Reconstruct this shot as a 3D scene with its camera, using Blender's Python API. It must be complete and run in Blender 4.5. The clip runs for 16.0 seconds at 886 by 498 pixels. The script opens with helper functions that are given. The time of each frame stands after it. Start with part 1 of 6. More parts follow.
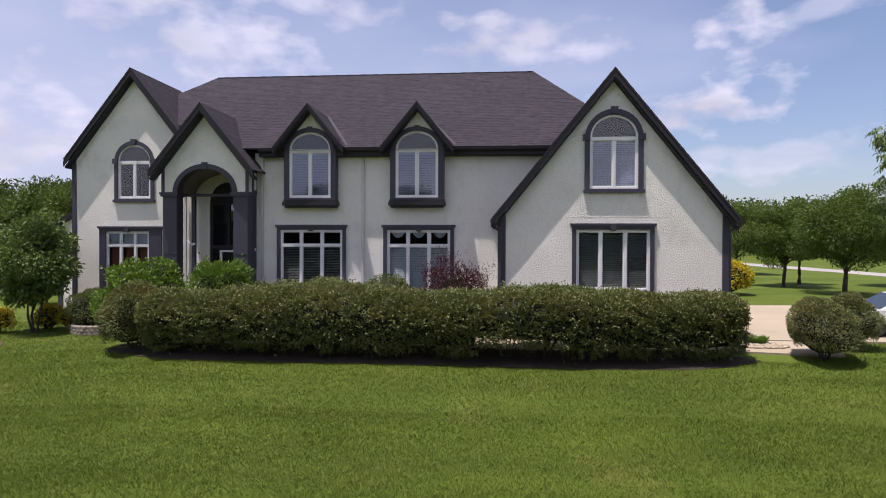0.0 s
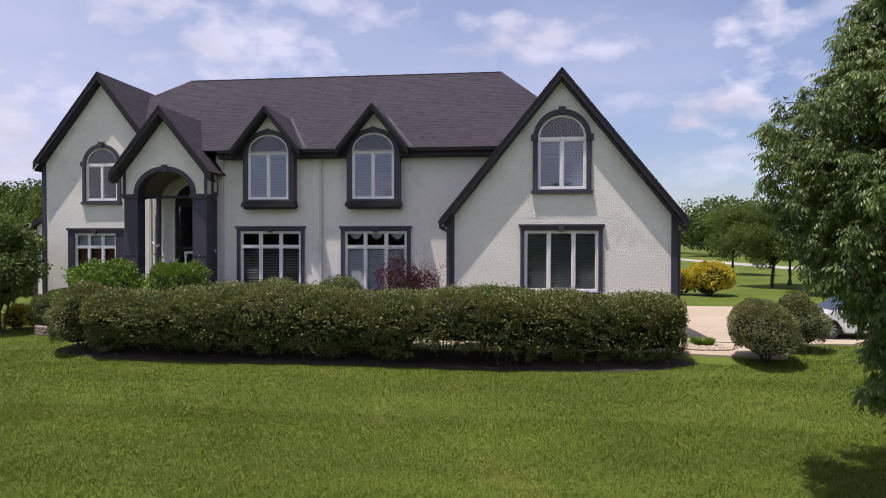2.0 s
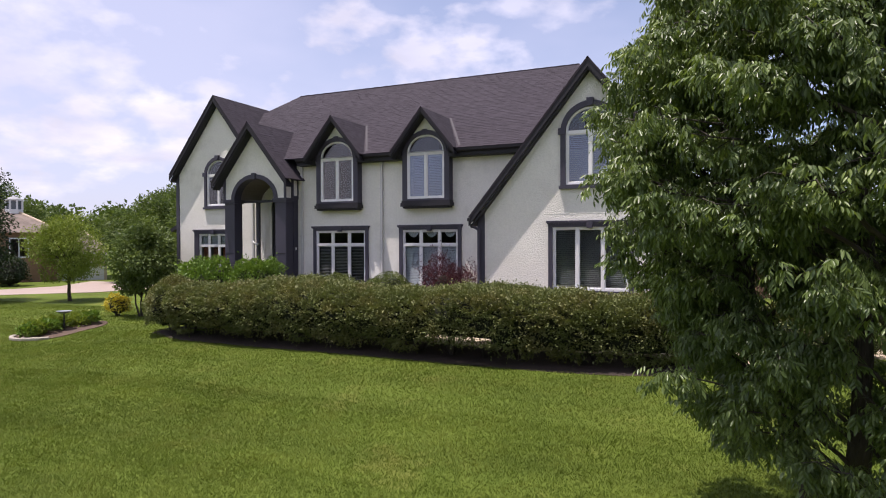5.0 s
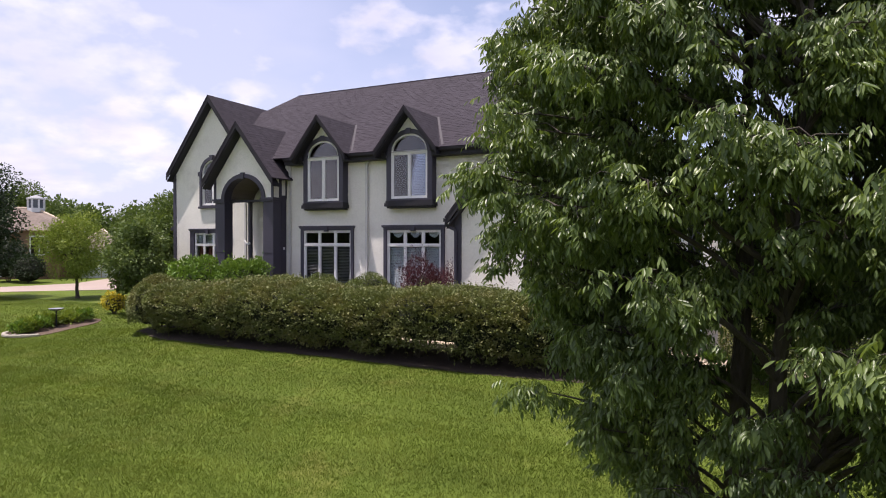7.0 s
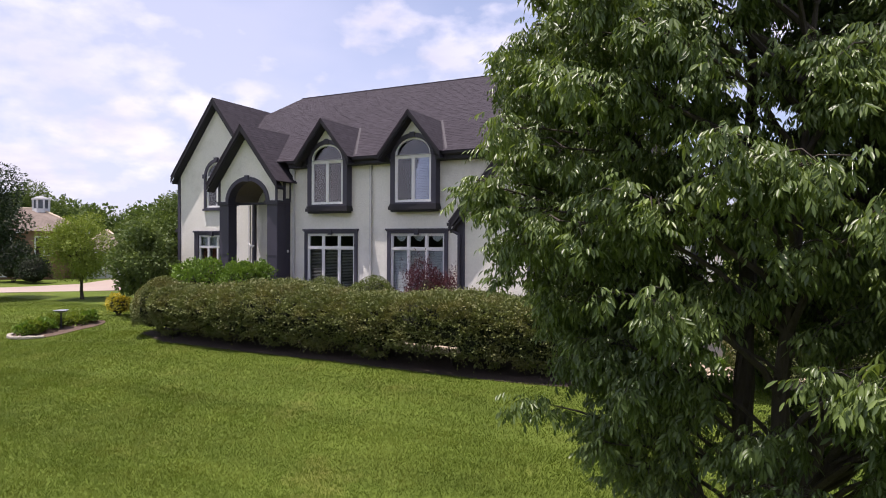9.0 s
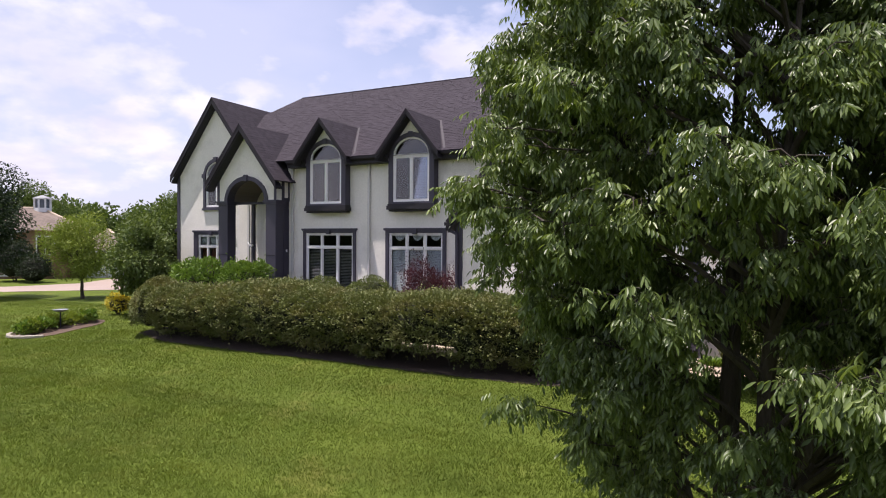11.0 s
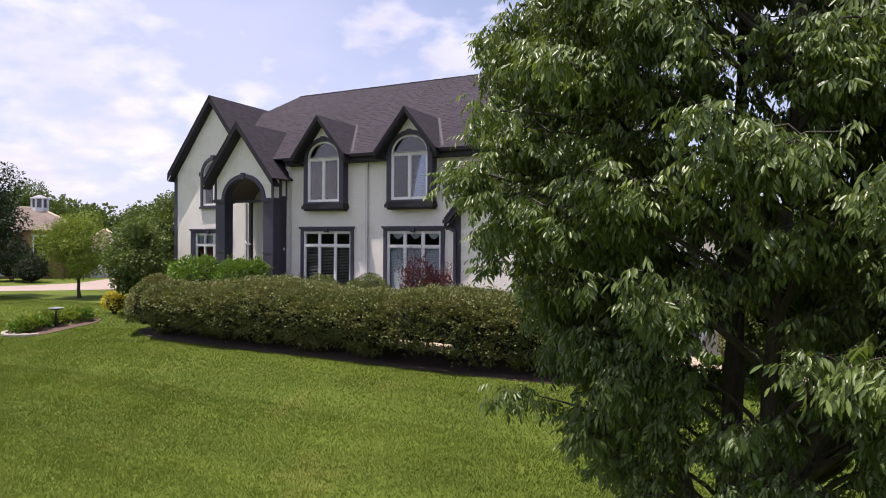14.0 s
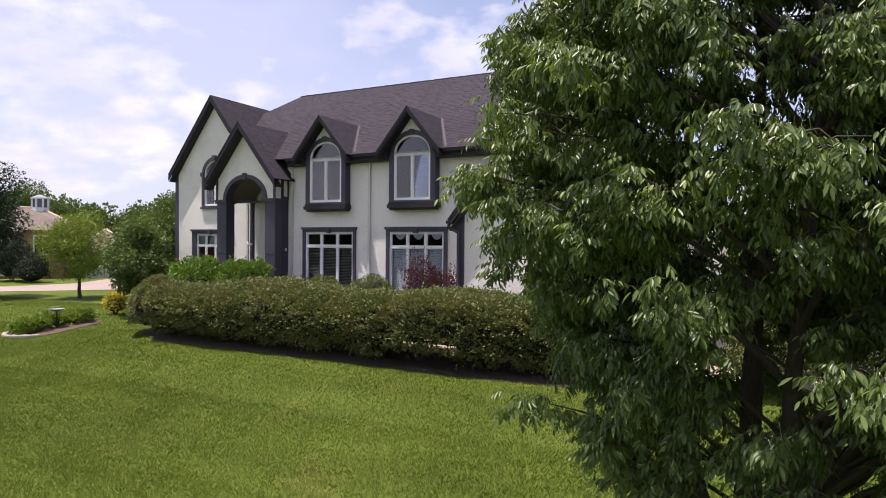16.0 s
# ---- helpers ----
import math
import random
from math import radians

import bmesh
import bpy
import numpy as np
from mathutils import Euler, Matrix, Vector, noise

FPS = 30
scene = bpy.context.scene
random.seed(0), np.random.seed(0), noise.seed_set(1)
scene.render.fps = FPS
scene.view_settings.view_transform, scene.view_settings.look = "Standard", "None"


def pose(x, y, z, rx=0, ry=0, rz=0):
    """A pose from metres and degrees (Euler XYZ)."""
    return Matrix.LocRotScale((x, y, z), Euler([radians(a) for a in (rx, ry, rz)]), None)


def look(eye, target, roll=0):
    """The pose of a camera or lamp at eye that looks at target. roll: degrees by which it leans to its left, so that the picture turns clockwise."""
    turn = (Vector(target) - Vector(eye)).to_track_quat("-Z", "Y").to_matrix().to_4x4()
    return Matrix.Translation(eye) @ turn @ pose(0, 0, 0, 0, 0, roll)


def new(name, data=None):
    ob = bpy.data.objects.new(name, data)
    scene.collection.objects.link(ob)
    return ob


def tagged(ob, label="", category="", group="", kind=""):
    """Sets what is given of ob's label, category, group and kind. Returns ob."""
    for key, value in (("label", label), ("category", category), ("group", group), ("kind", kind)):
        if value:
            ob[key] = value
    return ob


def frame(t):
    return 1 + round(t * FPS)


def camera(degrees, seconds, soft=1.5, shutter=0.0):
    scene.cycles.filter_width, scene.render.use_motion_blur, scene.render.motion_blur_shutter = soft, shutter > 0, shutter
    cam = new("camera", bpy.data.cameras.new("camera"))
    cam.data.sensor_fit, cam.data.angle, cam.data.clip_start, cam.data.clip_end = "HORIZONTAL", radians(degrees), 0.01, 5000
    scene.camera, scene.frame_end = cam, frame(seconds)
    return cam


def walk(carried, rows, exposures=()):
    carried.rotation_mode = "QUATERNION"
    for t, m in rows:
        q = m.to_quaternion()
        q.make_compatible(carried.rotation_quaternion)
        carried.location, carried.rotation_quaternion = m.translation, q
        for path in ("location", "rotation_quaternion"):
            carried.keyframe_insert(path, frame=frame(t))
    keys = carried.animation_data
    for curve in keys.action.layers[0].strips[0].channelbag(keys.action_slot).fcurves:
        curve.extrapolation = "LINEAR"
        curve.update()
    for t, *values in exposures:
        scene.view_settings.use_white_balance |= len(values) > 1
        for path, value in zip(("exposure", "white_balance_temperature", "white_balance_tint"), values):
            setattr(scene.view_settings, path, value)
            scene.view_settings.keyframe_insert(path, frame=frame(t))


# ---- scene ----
from mathutils import geometry

# ---------------- camera and walk ----------------
cam = camera(70.1, 16.0, soft=1.05)
PATH = [
    (0, (-0.262, -0.025, 3.46), (-0.442, 1.967, 3.434), 0.2),
    (0.5, (0.063, -0.006, 3.492), (-0.12, 1.986, 3.466), 0.2),
    (1, (0.583, 0.026, 3.484), (0.396, 2.017, 3.46), 0.2),
    (1.5, (1.262, 0.091, 3.496), (1.053, 2.08, 3.469), 0.2),
    (2, (1.965, 0.19, 3.48), (1.732, 2.176, 3.456), 0.1),
    (2.5, (2.702, 0.276, 3.457), (2.405, 2.254, 3.434), 0.1),
    (3, (3.564, 0.387, 3.454), (3.175, 2.349, 3.433), 0.2),
    (3.5, (4.451, 0.503, 3.457), (3.966, 2.444, 3.434), 0.2),
    (3.7, (4.789, 0.537, 3.442), (4.253, 2.464, 3.42), 0.1),
    (5.8, (8.276, 1.792, 3.42), (7.393, 3.586, 3.392), 0.1),
    (6, (8.451, 1.945, 3.434), (7.565, 3.738, 3.407), 0.2),
    (6.5, (8.632, 2.193, 3.462), (7.738, 3.981, 3.434), 0.1),
    (7, (8.574, 2.259, 3.455), (7.677, 4.046, 3.428), 0.1),
    (7.5, (8.47, 2.283, 3.449), (7.569, 4.069, 3.422), 0.1),
    (8, (8.407, 2.276, 3.477), (7.502, 4.06, 3.452), 0.2),
    (8.5, (8.435, 2.212, 3.522), (7.529, 3.995, 3.497), 0.3),
    (9, (8.581, 2.229, 3.571), (7.675, 4.011, 3.546), 0.3),
    (9.2, (8.619, 2.244, 3.585), (7.717, 4.029, 3.557), 0.3),
    (11.5, (8.726, 2.306, 3.573), (7.811, 4.085, 3.547), 0.3),
    (12, (8.752, 2.273, 3.531), (7.837, 4.051, 3.507), 0.3),
    (12.5, (8.763, 2.289, 3.495), (7.849, 4.068, 3.471), 0.4),
    (13, (8.739, 2.335, 3.47), (7.826, 4.114, 3.446), 0.3),
    (13.5, (8.697, 2.358, 3.455), (7.788, 4.139, 3.434), 0.4),
    (14, (8.668, 2.429, 3.437), (7.759, 4.211, 3.416), 0.4),
    (14.5, (8.663, 2.497, 3.422), (7.755, 4.279, 3.401), 0.4),
    (15, (8.653, 2.526, 3.43), (7.745, 4.308, 3.408), 0.4),
    (15.5, (8.608, 2.546, 3.466), (7.696, 4.326, 3.443), 0.5),
    (16, (8.515, 2.488, 3.488), (7.606, 4.27, 3.465), 0.4),
]
walk(cam, [(t, look(eye, target, roll)) for t, eye, target, roll in PATH],
     exposures=[(0.0, 0.10, 6250, 23), (2.5, 0.10, 6250, 23), (3.7, 0.16, 6300, 24), (6.0, 0.43, 6420, 23.5), (16.0, 0.43, 6420, 23.5)])

# ---------------- world, sun, exposure ----------------
SUN_ELEV, SUN_FROM = radians(75.3), Vector((-0.79, -0.61, 0)).normalized()   # where the sun stands, on plan

world = bpy.data.worlds.new("sky")
world.use_nodes = True
scene.world = world
wn, wl = world.node_tree.nodes, world.node_tree.links
wn.clear()
w_out = wn.new("ShaderNodeOutputWorld")
w_bg = wn.new("ShaderNodeBackground")
w_sky = wn.new("ShaderNodeTexSky")
w_sky.sky_type, w_sky.sun_disc = "NISHITA", False
w_sky.sun_elevation, w_sky.sun_rotation = SUN_ELEV, math.atan2(SUN_FROM.x, SUN_FROM.y)
w_sky.air_density, w_sky.dust_density, w_sky.ozone_density = 1.0, 1.2, 1.5
w_geo = wn.new("ShaderNodeTexCoord")
w_sep = wn.new("ShaderNodeSeparateXYZ")
wl.new(w_geo.outputs["Generated"], w_sep.inputs[0])


def wmath(op, a, b=None, c=None, clamp=False):
    n = wn.new("ShaderNodeMath")
    n.operation, n.use_clamp = op, clamp
    for i, v in enumerate((a, b, c)):
        if v is None:
            continue
        if isinstance(v, (int, float)):
            n.inputs[i].default_value = v
        else:
            wl.new(v, n.inputs[i])
    return n.outputs[0]


# clouds lie on a flat layer overhead: the direction divided by its height
w_h = wmath("MAXIMUM", wmath("ADD", w_sep.outputs["Z"], 0.14), 0.02)
w_comb = wn.new("ShaderNodeCombineXYZ")
wl.new(wmath("DIVIDE", w_sep.outputs["X"], w_h), w_comb.inputs[0])
wl.new(wmath("DIVIDE", w_sep.outputs["Y"], w_h), w_comb.inputs[1])
w_comb.inputs[2].default_value = 3.7


def wnoise(scale, detail, rough, offset):
    mp = wn.new("ShaderNodeMapping")
    mp.inputs["Location"].default_value = offset
    wl.new(w_comb.outputs[0], mp.inputs[0])
    n = wn.new("ShaderNodeTexNoise")
    n.inputs["Scale"].default_value, n.inputs["Detail"].default_value, n.inputs["Roughness"].default_value = scale, detail, rough
    wl.new(mp.outputs[0], n.inputs["Vector"])
    return n.outputs["Fac"]


def wramp(src, stops):
    r = wn.new("ShaderNodeValToRGB")
    while len(r.color_ramp.elements) < len(stops):
        r.color_ramp.elements.new(0.5)
    for e, (p, v) in zip(r.color_ramp.elements, stops):
        e.position, e.color = p, (v, v, v, 1)
    wl.new(src, r.inputs[0])
    return r.outputs[0]


# thin high cloud, thicker towards the west
w_veil = wramp(wmath("MULTIPLY_ADD", wmath("MULTIPLY_ADD", w_sep.outputs["Z"], 0.6, w_sep.outputs["X"]), -0.40, wnoise(0.45, 5, 0.55, (1.3, 0.4, 0))), [(0.36, 0.10), (0.66, 0.92)])


# heaped clouds: each a ragged lump round a direction (compass degrees from +y to +x, height, half width, half height, share)
w_ragged = wn.new("ShaderNodeTexNoise")
w_ragged.inputs["Scale"].default_value, w_ragged.inputs["Detail"].default_value, w_ragged.inputs["Roughness"].default_value = 15.0, 9, 0.50
w_squash = wn.new("ShaderNodeMapping")
w_squash.inputs["Scale"].default_value = (1.0, 1.0, 1.9)
wl.new(w_geo.outputs["Generated"], w_squash.inputs[0])
wl.new(w_squash.outputs[0], w_ragged.inputs["Vector"])
w_edge = wmath("MULTIPLY_ADD", w_ragged.outputs["Fac"], 4.4, -2.2)


def wdot(v):
    n = wn.new("ShaderNodeVectorMath")
    n.operation = "DOT_PRODUCT"
    wl.new(w_geo.outputs["Generated"], n.inputs[0])
    n.inputs[1].default_value = v
    return n.outputs["Value"]


def heap(az, el, wide, high, share, lean=0.0):
    """Gives how much of the sky this cloud hides."""
    a, e, q = radians(az), radians(el), radians(lean)
    c = Vector((math.sin(a) * math.cos(e), math.cos(a) * math.cos(e), math.sin(e)))
    r = Vector((math.cos(a), -math.sin(a), 0))
    up = r.cross(c)
    r, up = r * math.cos(q) + up * math.sin(q), up * math.cos(q) - r * math.sin(q)
    u, v = wdot(r / radians(wide)), wdot(up / radians(high))
    far = wmath("MULTIPLY", wmath("LESS_THAN", wdot(c), 0.0), 90.0)
    d = wmath("SQRT", wmath("ADD", wmath("MULTIPLY_ADD", u, u, wmath("MULTIPLY", v, v)), far))
    m = wmath("MULTIPLY_ADD", wmath("ADD", wmath("SUBTRACT", 1.0, d), w_edge), 1.0, 0.20, clamp=True)
    return wmath("MULTIPLY", m, share)


w_puff = None
for cloud in ((18.4, 11.2, 4.6, 1.9, 1.0, 14), (19.8, 17.1, 2.4, 1.5, 0.9, 10), (0.8, 17.8, 5.6, 1.8, 0.75, -4), (-23.5, 16.2, 6.0, 3.6, 0.75, 0),
              (-30.9, 18.3, 3.4, 1.9, 0.8, 15), (-15.5, 20.2, 4.5, 1.6, 0.6, 0), (9.6, 16.4, 2.2, 1.0, 0.6, 5), (-41.0, 8.0, 5.5, 4.0, 0.85, 10),
              (-46.5, 9.8, 4.5, 3.6, 0.9, 10), (-53.5, 8.6, 5.5, 3.2, 0.95, 8), (-60.0, 14.0, 10.0, 4.6, 0.6, -8), (-62.5, 5.0, 8.0, 2.6, 0.9, 0),
              (-45.0, 12.8, 2.6, 1.1, 0.7, 0), (22.0, 6.5, 9.0, 1.3, 0.5, 3), (27.0, 18.0, 5.0, 0.9, 0.4, 14), (9.0, 12.0, 4.0, 0.9, 0.35, 5)):
    m = heap(*cloud)
    w_puff = m if w_puff is None else wmath("MAXIMUM", w_puff, m)
# unseen broken cloud overhead and behind, added as fill light for shaded sides
w_heap = wn.new("ShaderNodeTexNoise")
w_heap.inputs["Scale"].default_value, w_heap.inputs["Detail"].default_value = 3.6, 7
wl.new(w_squash.outputs[0], w_heap.inputs["Vector"])
w_fill = wmath("MAXIMUM", wmath("MULTIPLY_ADD", w_sep.outputs["Z"], 5.0, -2.0, clamp=True), wmath("MULTIPLY_ADD", w_sep.outputs["Y"], -4.0, 0.4, clamp=True))
w_puff = wmath("MAXIMUM", w_puff, wmath("MULTIPLY", w_fill, wramp(w_heap.outputs["Fac"], [(0.40, 0.0), (0.58, 1.0)])))
w_shade = wramp(wnoise(1.6, 6, 0.5, (2.2, 5.1, 1.6)), [(0.35, 0.70), (0.65, 1.0)])


def wmix(fac, a, b):
    n = wn.new("ShaderNodeMix")
    n.data_type = "RGBA"
    for sock, v in ((n.inputs[0], fac), (n.inputs[6], a), (n.inputs[7], b)):
        if isinstance(v, (int, float)):
            sock.default_value = v
        elif isinstance(v, tuple):
            sock.default_value = v
        else:
            wl.new(v, sock)
    return n.outputs[2]


w_white = wn.new("ShaderNodeVectorMath")
w_white.operation = "SCALE"
w_white.inputs[0].default_value = (7.4, 7.4, 8.0)
wl.new(w_shade, w_white.inputs[3])
w_veiled = wmix(wmath("MULTIPLY", w_veil, 0.75), w_sky.outputs[0], (5.0, 5.3, 6.5, 1))
w_cloud = wmix(wmath("MULTIPLY", w_puff, 0.85), w_veiled, w_white.outputs[0])
wl.new(w_cloud, w_bg.inputs["Color"])
w_bg.inputs["Strength"].default_value = 0.12
wl.new(w_bg.outputs[0], w_out.inputs[0])

sun_data = bpy.data.lights.new("sun", "SUN")
sun_data.energy, sun_data.angle, sun_data.color = 5.4, radians(0.6), (1.0, 0.94, 0.84)
sun = new("sun", sun_data)
sun_way = SUN_FROM * math.cos(SUN_ELEV) + Vector((0, 0, math.sin(SUN_ELEV)))
sun.matrix_world = look(sun_way * 60, (0, 0, 0))


# ---------------- materials ----------------
def node_mix(nt, fac, a, b, blend="MIX"):
    n = nt.nodes.new("ShaderNodeMix")
    n.data_type, n.blend_type = "RGBA", blend
    for sock, v in ((n.inputs[0], fac), (n.inputs[6], a), (n.inputs[7], b)):
        if isinstance(v, (int, float)):
            sock.default_value = v
        elif isinstance(v, tuple):
            sock.default_value = (*v[:3], 1)
        else:
            nt.links.new(v, sock)
    return n.outputs[2]


def node_noise(nt, scale, detail=4, rough=0.55, stretch=None):
    tc = nt.nodes.new("ShaderNodeTexCoord")
    n = nt.nodes.new("ShaderNodeTexNoise")
    n.inputs["Scale"].default_value, n.inputs["Detail"].default_value, n.inputs["Roughness"].default_value = scale, detail, rough
    src = tc.outputs["Object"]
    if stretch:
        mp = nt.nodes.new("ShaderNodeMapping")
        mp.inputs["Scale"].default_value = stretch
        nt.links.new(src, mp.inputs[0])
        src = mp.outputs[0]
    nt.links.new(src, n.inputs["Vector"])
    return n.outputs["Fac"]


def node_ramp(nt, src, lo, hi):
    n = nt.nodes.new("ShaderNodeMapRange")
    n.inputs[1].default_value, n.inputs[2].default_value = lo, hi
    nt.links.new(src, n.inputs[0])
    return n.outputs[0]


def surface(name, dark, light, rough=0.8, big=0.6, small=14.0, bump=0.3, bump_scale=60.0, bump_dist=0.01, metal=0.0,
            island=0.0, stain=None, by_object=False, stretch=None, spec=0.5, coat=0.0):
    """A material of two tones mixed by a coarse and a fine noise, with relief, wear and variation from piece to piece."""
    m = bpy.data.materials.new(name)
    m.use_nodes = True
    nt = m.node_tree
    b = nt.nodes["Principled BSDF"]
    coarse = node_ramp(nt, node_noise(nt, big, 5, 0.6, stretch), 0.32, 0.68)
    fine = node_ramp(nt, node_noise(nt, small, 5, 0.6, stretch), 0.3, 0.7)
    blend = nt.nodes.new("ShaderNodeMath")
    blend.operation = "MULTIPLY_ADD"
    blend.inputs[1].default_value = 0.5
    nt.links.new(coarse, blend.inputs[0])
    half = nt.nodes.new("ShaderNodeMath")
    half.operation = "MULTIPLY"
    half.inputs[1].default_value = 0.5
    nt.links.new(fine, half.inputs[0])
    nt.links.new(half.outputs[0], blend.inputs[2])
    col = node_mix(nt, blend.outputs[0], dark, light)
    if stain:
        col = node_mix(nt, node_ramp(nt, node_noise(nt, stain[1], 6, 0.65), 0.55, 0.75), col, stain[0])
    if island:
        geo = nt.nodes.new("ShaderNodeObjectInfo" if by_object else "ShaderNodeNewGeometry")
        hsv = nt.nodes.new("ShaderNodeHueSaturation")
        val = nt.nodes.new("ShaderNodeMapRange")
        val.inputs[3].default_value, val.inputs[4].default_value = 1 - island, 1 + island
        nt.links.new(geo.outputs["Random" if by_object else "Random Per Island"], val.inputs[0])
        nt.links.new(val.outputs[0], hsv.inputs["Value"])
        nt.links.new(col, hsv.inputs["Color"])
        col = hsv.outputs[0]
    nt.links.new(col, b.inputs["Base Color"])
    b.inputs["Roughness"].default_value, b.inputs["Metallic"].default_value = rough, metal
    b.inputs["Specular IOR Level"].default_value = spec
    b.inputs["Coat Weight"].default_value = coat
    if bump:
        bp = nt.nodes.new("ShaderNodeBump")
        bp.inputs["Strength"].default_value, bp.inputs["Distance"].default_value = bump, bump_dist
        nt.links.new(node_noise(nt, bump_scale, 4, 0.6, stretch), bp.inputs["Height"])
        nt.links.new(bp.outputs[0], b.inputs["Normal"])
    return m


def foliage(name, dark, light, tip=None, rough=0.5, through_light=0.3, patch=0.5, tip_amount=0.3, spec=0.25, bands=0.0, mottle=0.0):
    """Leaves: tone varies from leaf to leaf and in patches; some light passes through."""
    m = bpy.data.materials.new(name)
    m.use_nodes = True
    nt = m.node_tree
    b, out = nt.nodes["Principled BSDF"], nt.nodes["Material Output"]
    geo = nt.nodes.new("ShaderNodeNewGeometry")
    col = node_mix(nt, geo.outputs["Random Per Island"], dark, light)
    col = node_mix(nt, node_ramp(nt, node_noise(nt, patch, 4, 0.6), 0.35, 0.7), col, dark)
    if tip:
        mul = nt.nodes.new("ShaderNodeMath")
        mul.operation = "MULTIPLY"
        mul.inputs[1].default_value = tip_amount
        nt.links.new(node_ramp(nt, node_noise(nt, 1.3, 4, 0.6), 0.45, 0.65), mul.inputs[0])
        col = node_mix(nt, mul.outputs[0], col, tip)
    if mottle:
        # tufts and thin spots, a hand wide and a step wide
        for sc, k in ((16.0, mottle), (3.2, mottle * 0.8), (0.8, mottle * 0.25)):
            rg = nt.nodes.new("ShaderNodeMapRange")
            rg.inputs[1].default_value, rg.inputs[2].default_value = 0.3, 0.7
            rg.inputs[3].default_value, rg.inputs[4].default_value = 1 - k, 1 + k
            nt.links.new(node_noise(nt, sc, 4, 0.65), rg.inputs[0])
            hs = nt.nodes.new("ShaderNodeHueSaturation")
            nt.links.new(rg.outputs[0], hs.inputs["Value"])
            nt.links.new(col, hs.inputs["Color"])
            col = hs.outputs[0]
    if bands:
        # broad mown bands and thin places across the lawn
        wide = node_ramp(nt, node_noise(nt, 1.0, 3, 0.5, (0.10, 0.75, 0.1)), 0.38, 0.62)
        broad = node_ramp(nt, node_noise(nt, 0.16, 4, 0.6), 0.35, 0.65)
        for f in (wide, broad):
            k = nt.nodes.new("ShaderNodeMapRange")
            k.inputs[3].default_value, k.inputs[4].default_value = 1 - bands, 1 + bands * 0.4
            nt.links.new(f, k.inputs[0])
            hs = nt.nodes.new("ShaderNodeHueSaturation")
            nt.links.new(k.outputs[0], hs.inputs["Value"])
            nt.links.new(col, hs.inputs["Color"])
            col = hs.outputs[0]
    nt.links.new(col, b.inputs["Base Color"])
    b.inputs["Roughness"].default_value, b.inputs["Specular IOR Level"].default_value = rough, spec
    tr = nt.nodes.new("ShaderNodeBsdfTranslucent")
    warm = node_mix(nt, 1.0, col, (1.0, 1.0, 0.45), "MULTIPLY")
    nt.links.new(warm, tr.inputs[0])
    mx = nt.nodes.new("ShaderNodeMixShader")
    mx.inputs[0].default_value = through_light
    nt.links.new(b.outputs[0], mx.inputs[1])
    nt.links.new(tr.outputs[0], mx.inputs[2])
    nt.links.new(mx.outputs[0], out.inputs[0])
    return m


def clear_glass(name, tint=(0.76, 0.82, 0.92), ior=2.0):
    m = bpy.data.materials.new(name)
    m.use_nodes = True
    nt = m.node_tree
    nt.nodes.remove(nt.nodes["Principled BSDF"])
    out = nt.nodes["Material Output"]
    tr, gl, mx, fr = (nt.nodes.new("ShaderNodeBsdf" + k) if k in ("Transparent", "Glossy") else nt.nodes.new(k)
                      for k in ("Transparent", "Glossy", "ShaderNodeMixShader", "ShaderNodeFresnel"))
    tr.inputs[0].default_value = (*tint, 1)
    gl.inputs["Roughness"].default_value = 0.02
    fr.inputs[0].default_value = ior
    nt.links.new(fr.outputs[0], mx.inputs[0])
    nt.links.new(tr.outputs[0], mx.inputs[1])
    nt.links.new(gl.outputs[0], mx.inputs[2])
    nt.links.new(mx.outputs[0], out.inputs[0])
    return m


STUCCO = surface("stucco", (0.68, 0.668, 0.605), (0.83, 0.812, 0.745), 0.92, 0.5, 12, 0.85, 24, 0.036, stain=((0.63, 0.615, 0.555), 0.8))
TRIM = surface("dark_trim_paint", (0.034, 0.031, 0.048), (0.047, 0.043, 0.065), 0.55, 0.7, 20, 0.15, 90, 0.004)
FASCIA = surface("dark_fascia_paint", (0.0165, 0.0155, 0.0195), (0.024, 0.0225, 0.028), 0.6, 0.7, 20, 0.12, 70, 0.004, spec=0.3)
SHINGLE = surface("asphalt_shingle", (0.026, 0.0215, 0.0285), (0.036, 0.0305, 0.0395), 0.9, 0.35, 30, 0.5, 160, 0.004, island=0.22, spec=0.3)
SHINGLE_TAB = surface("asphalt_shingle_tab", (0.026, 0.0215, 0.0285), (0.036, 0.0305, 0.0395), 0.9, 0.35, 30, 0.5, 160, 0.004, island=0.22, by_object=True, spec=0.3)
FLASHING = surface("valley_metal", (0.026, 0.022, 0.028), (0.036, 0.031, 0.038), 0.7, 1, 20, 0.1, 60, 0.004)
VINYL = surface("white_vinyl", (0.70, 0.70, 0.70), (0.80, 0.80, 0.79), 0.4, 0.8, 25, 0.05, 80, 0.002)
GLASS = clear_glass("window_glass")
GLASS_SCREEN = clear_glass("screened_window_glass", (0.86, 0.89, 0.92), 1.32)   # behind an insect screen
BLIND = surface("blind_slat", (0.36, 0.385, 0.43), (0.44, 0.465, 0.51), 0.6, 1, 20, 0)
BLIND_PALE = surface("pale_blind_slat", (0.60, 0.62, 0.62), (0.70, 0.72, 0.70), 0.6, 1, 20, 0)
BLIND_DARK = surface("wood_blind_slat", (0.30, 0.30, 0.28), (0.38, 0.375, 0.35), 0.6, 1, 20, 0)
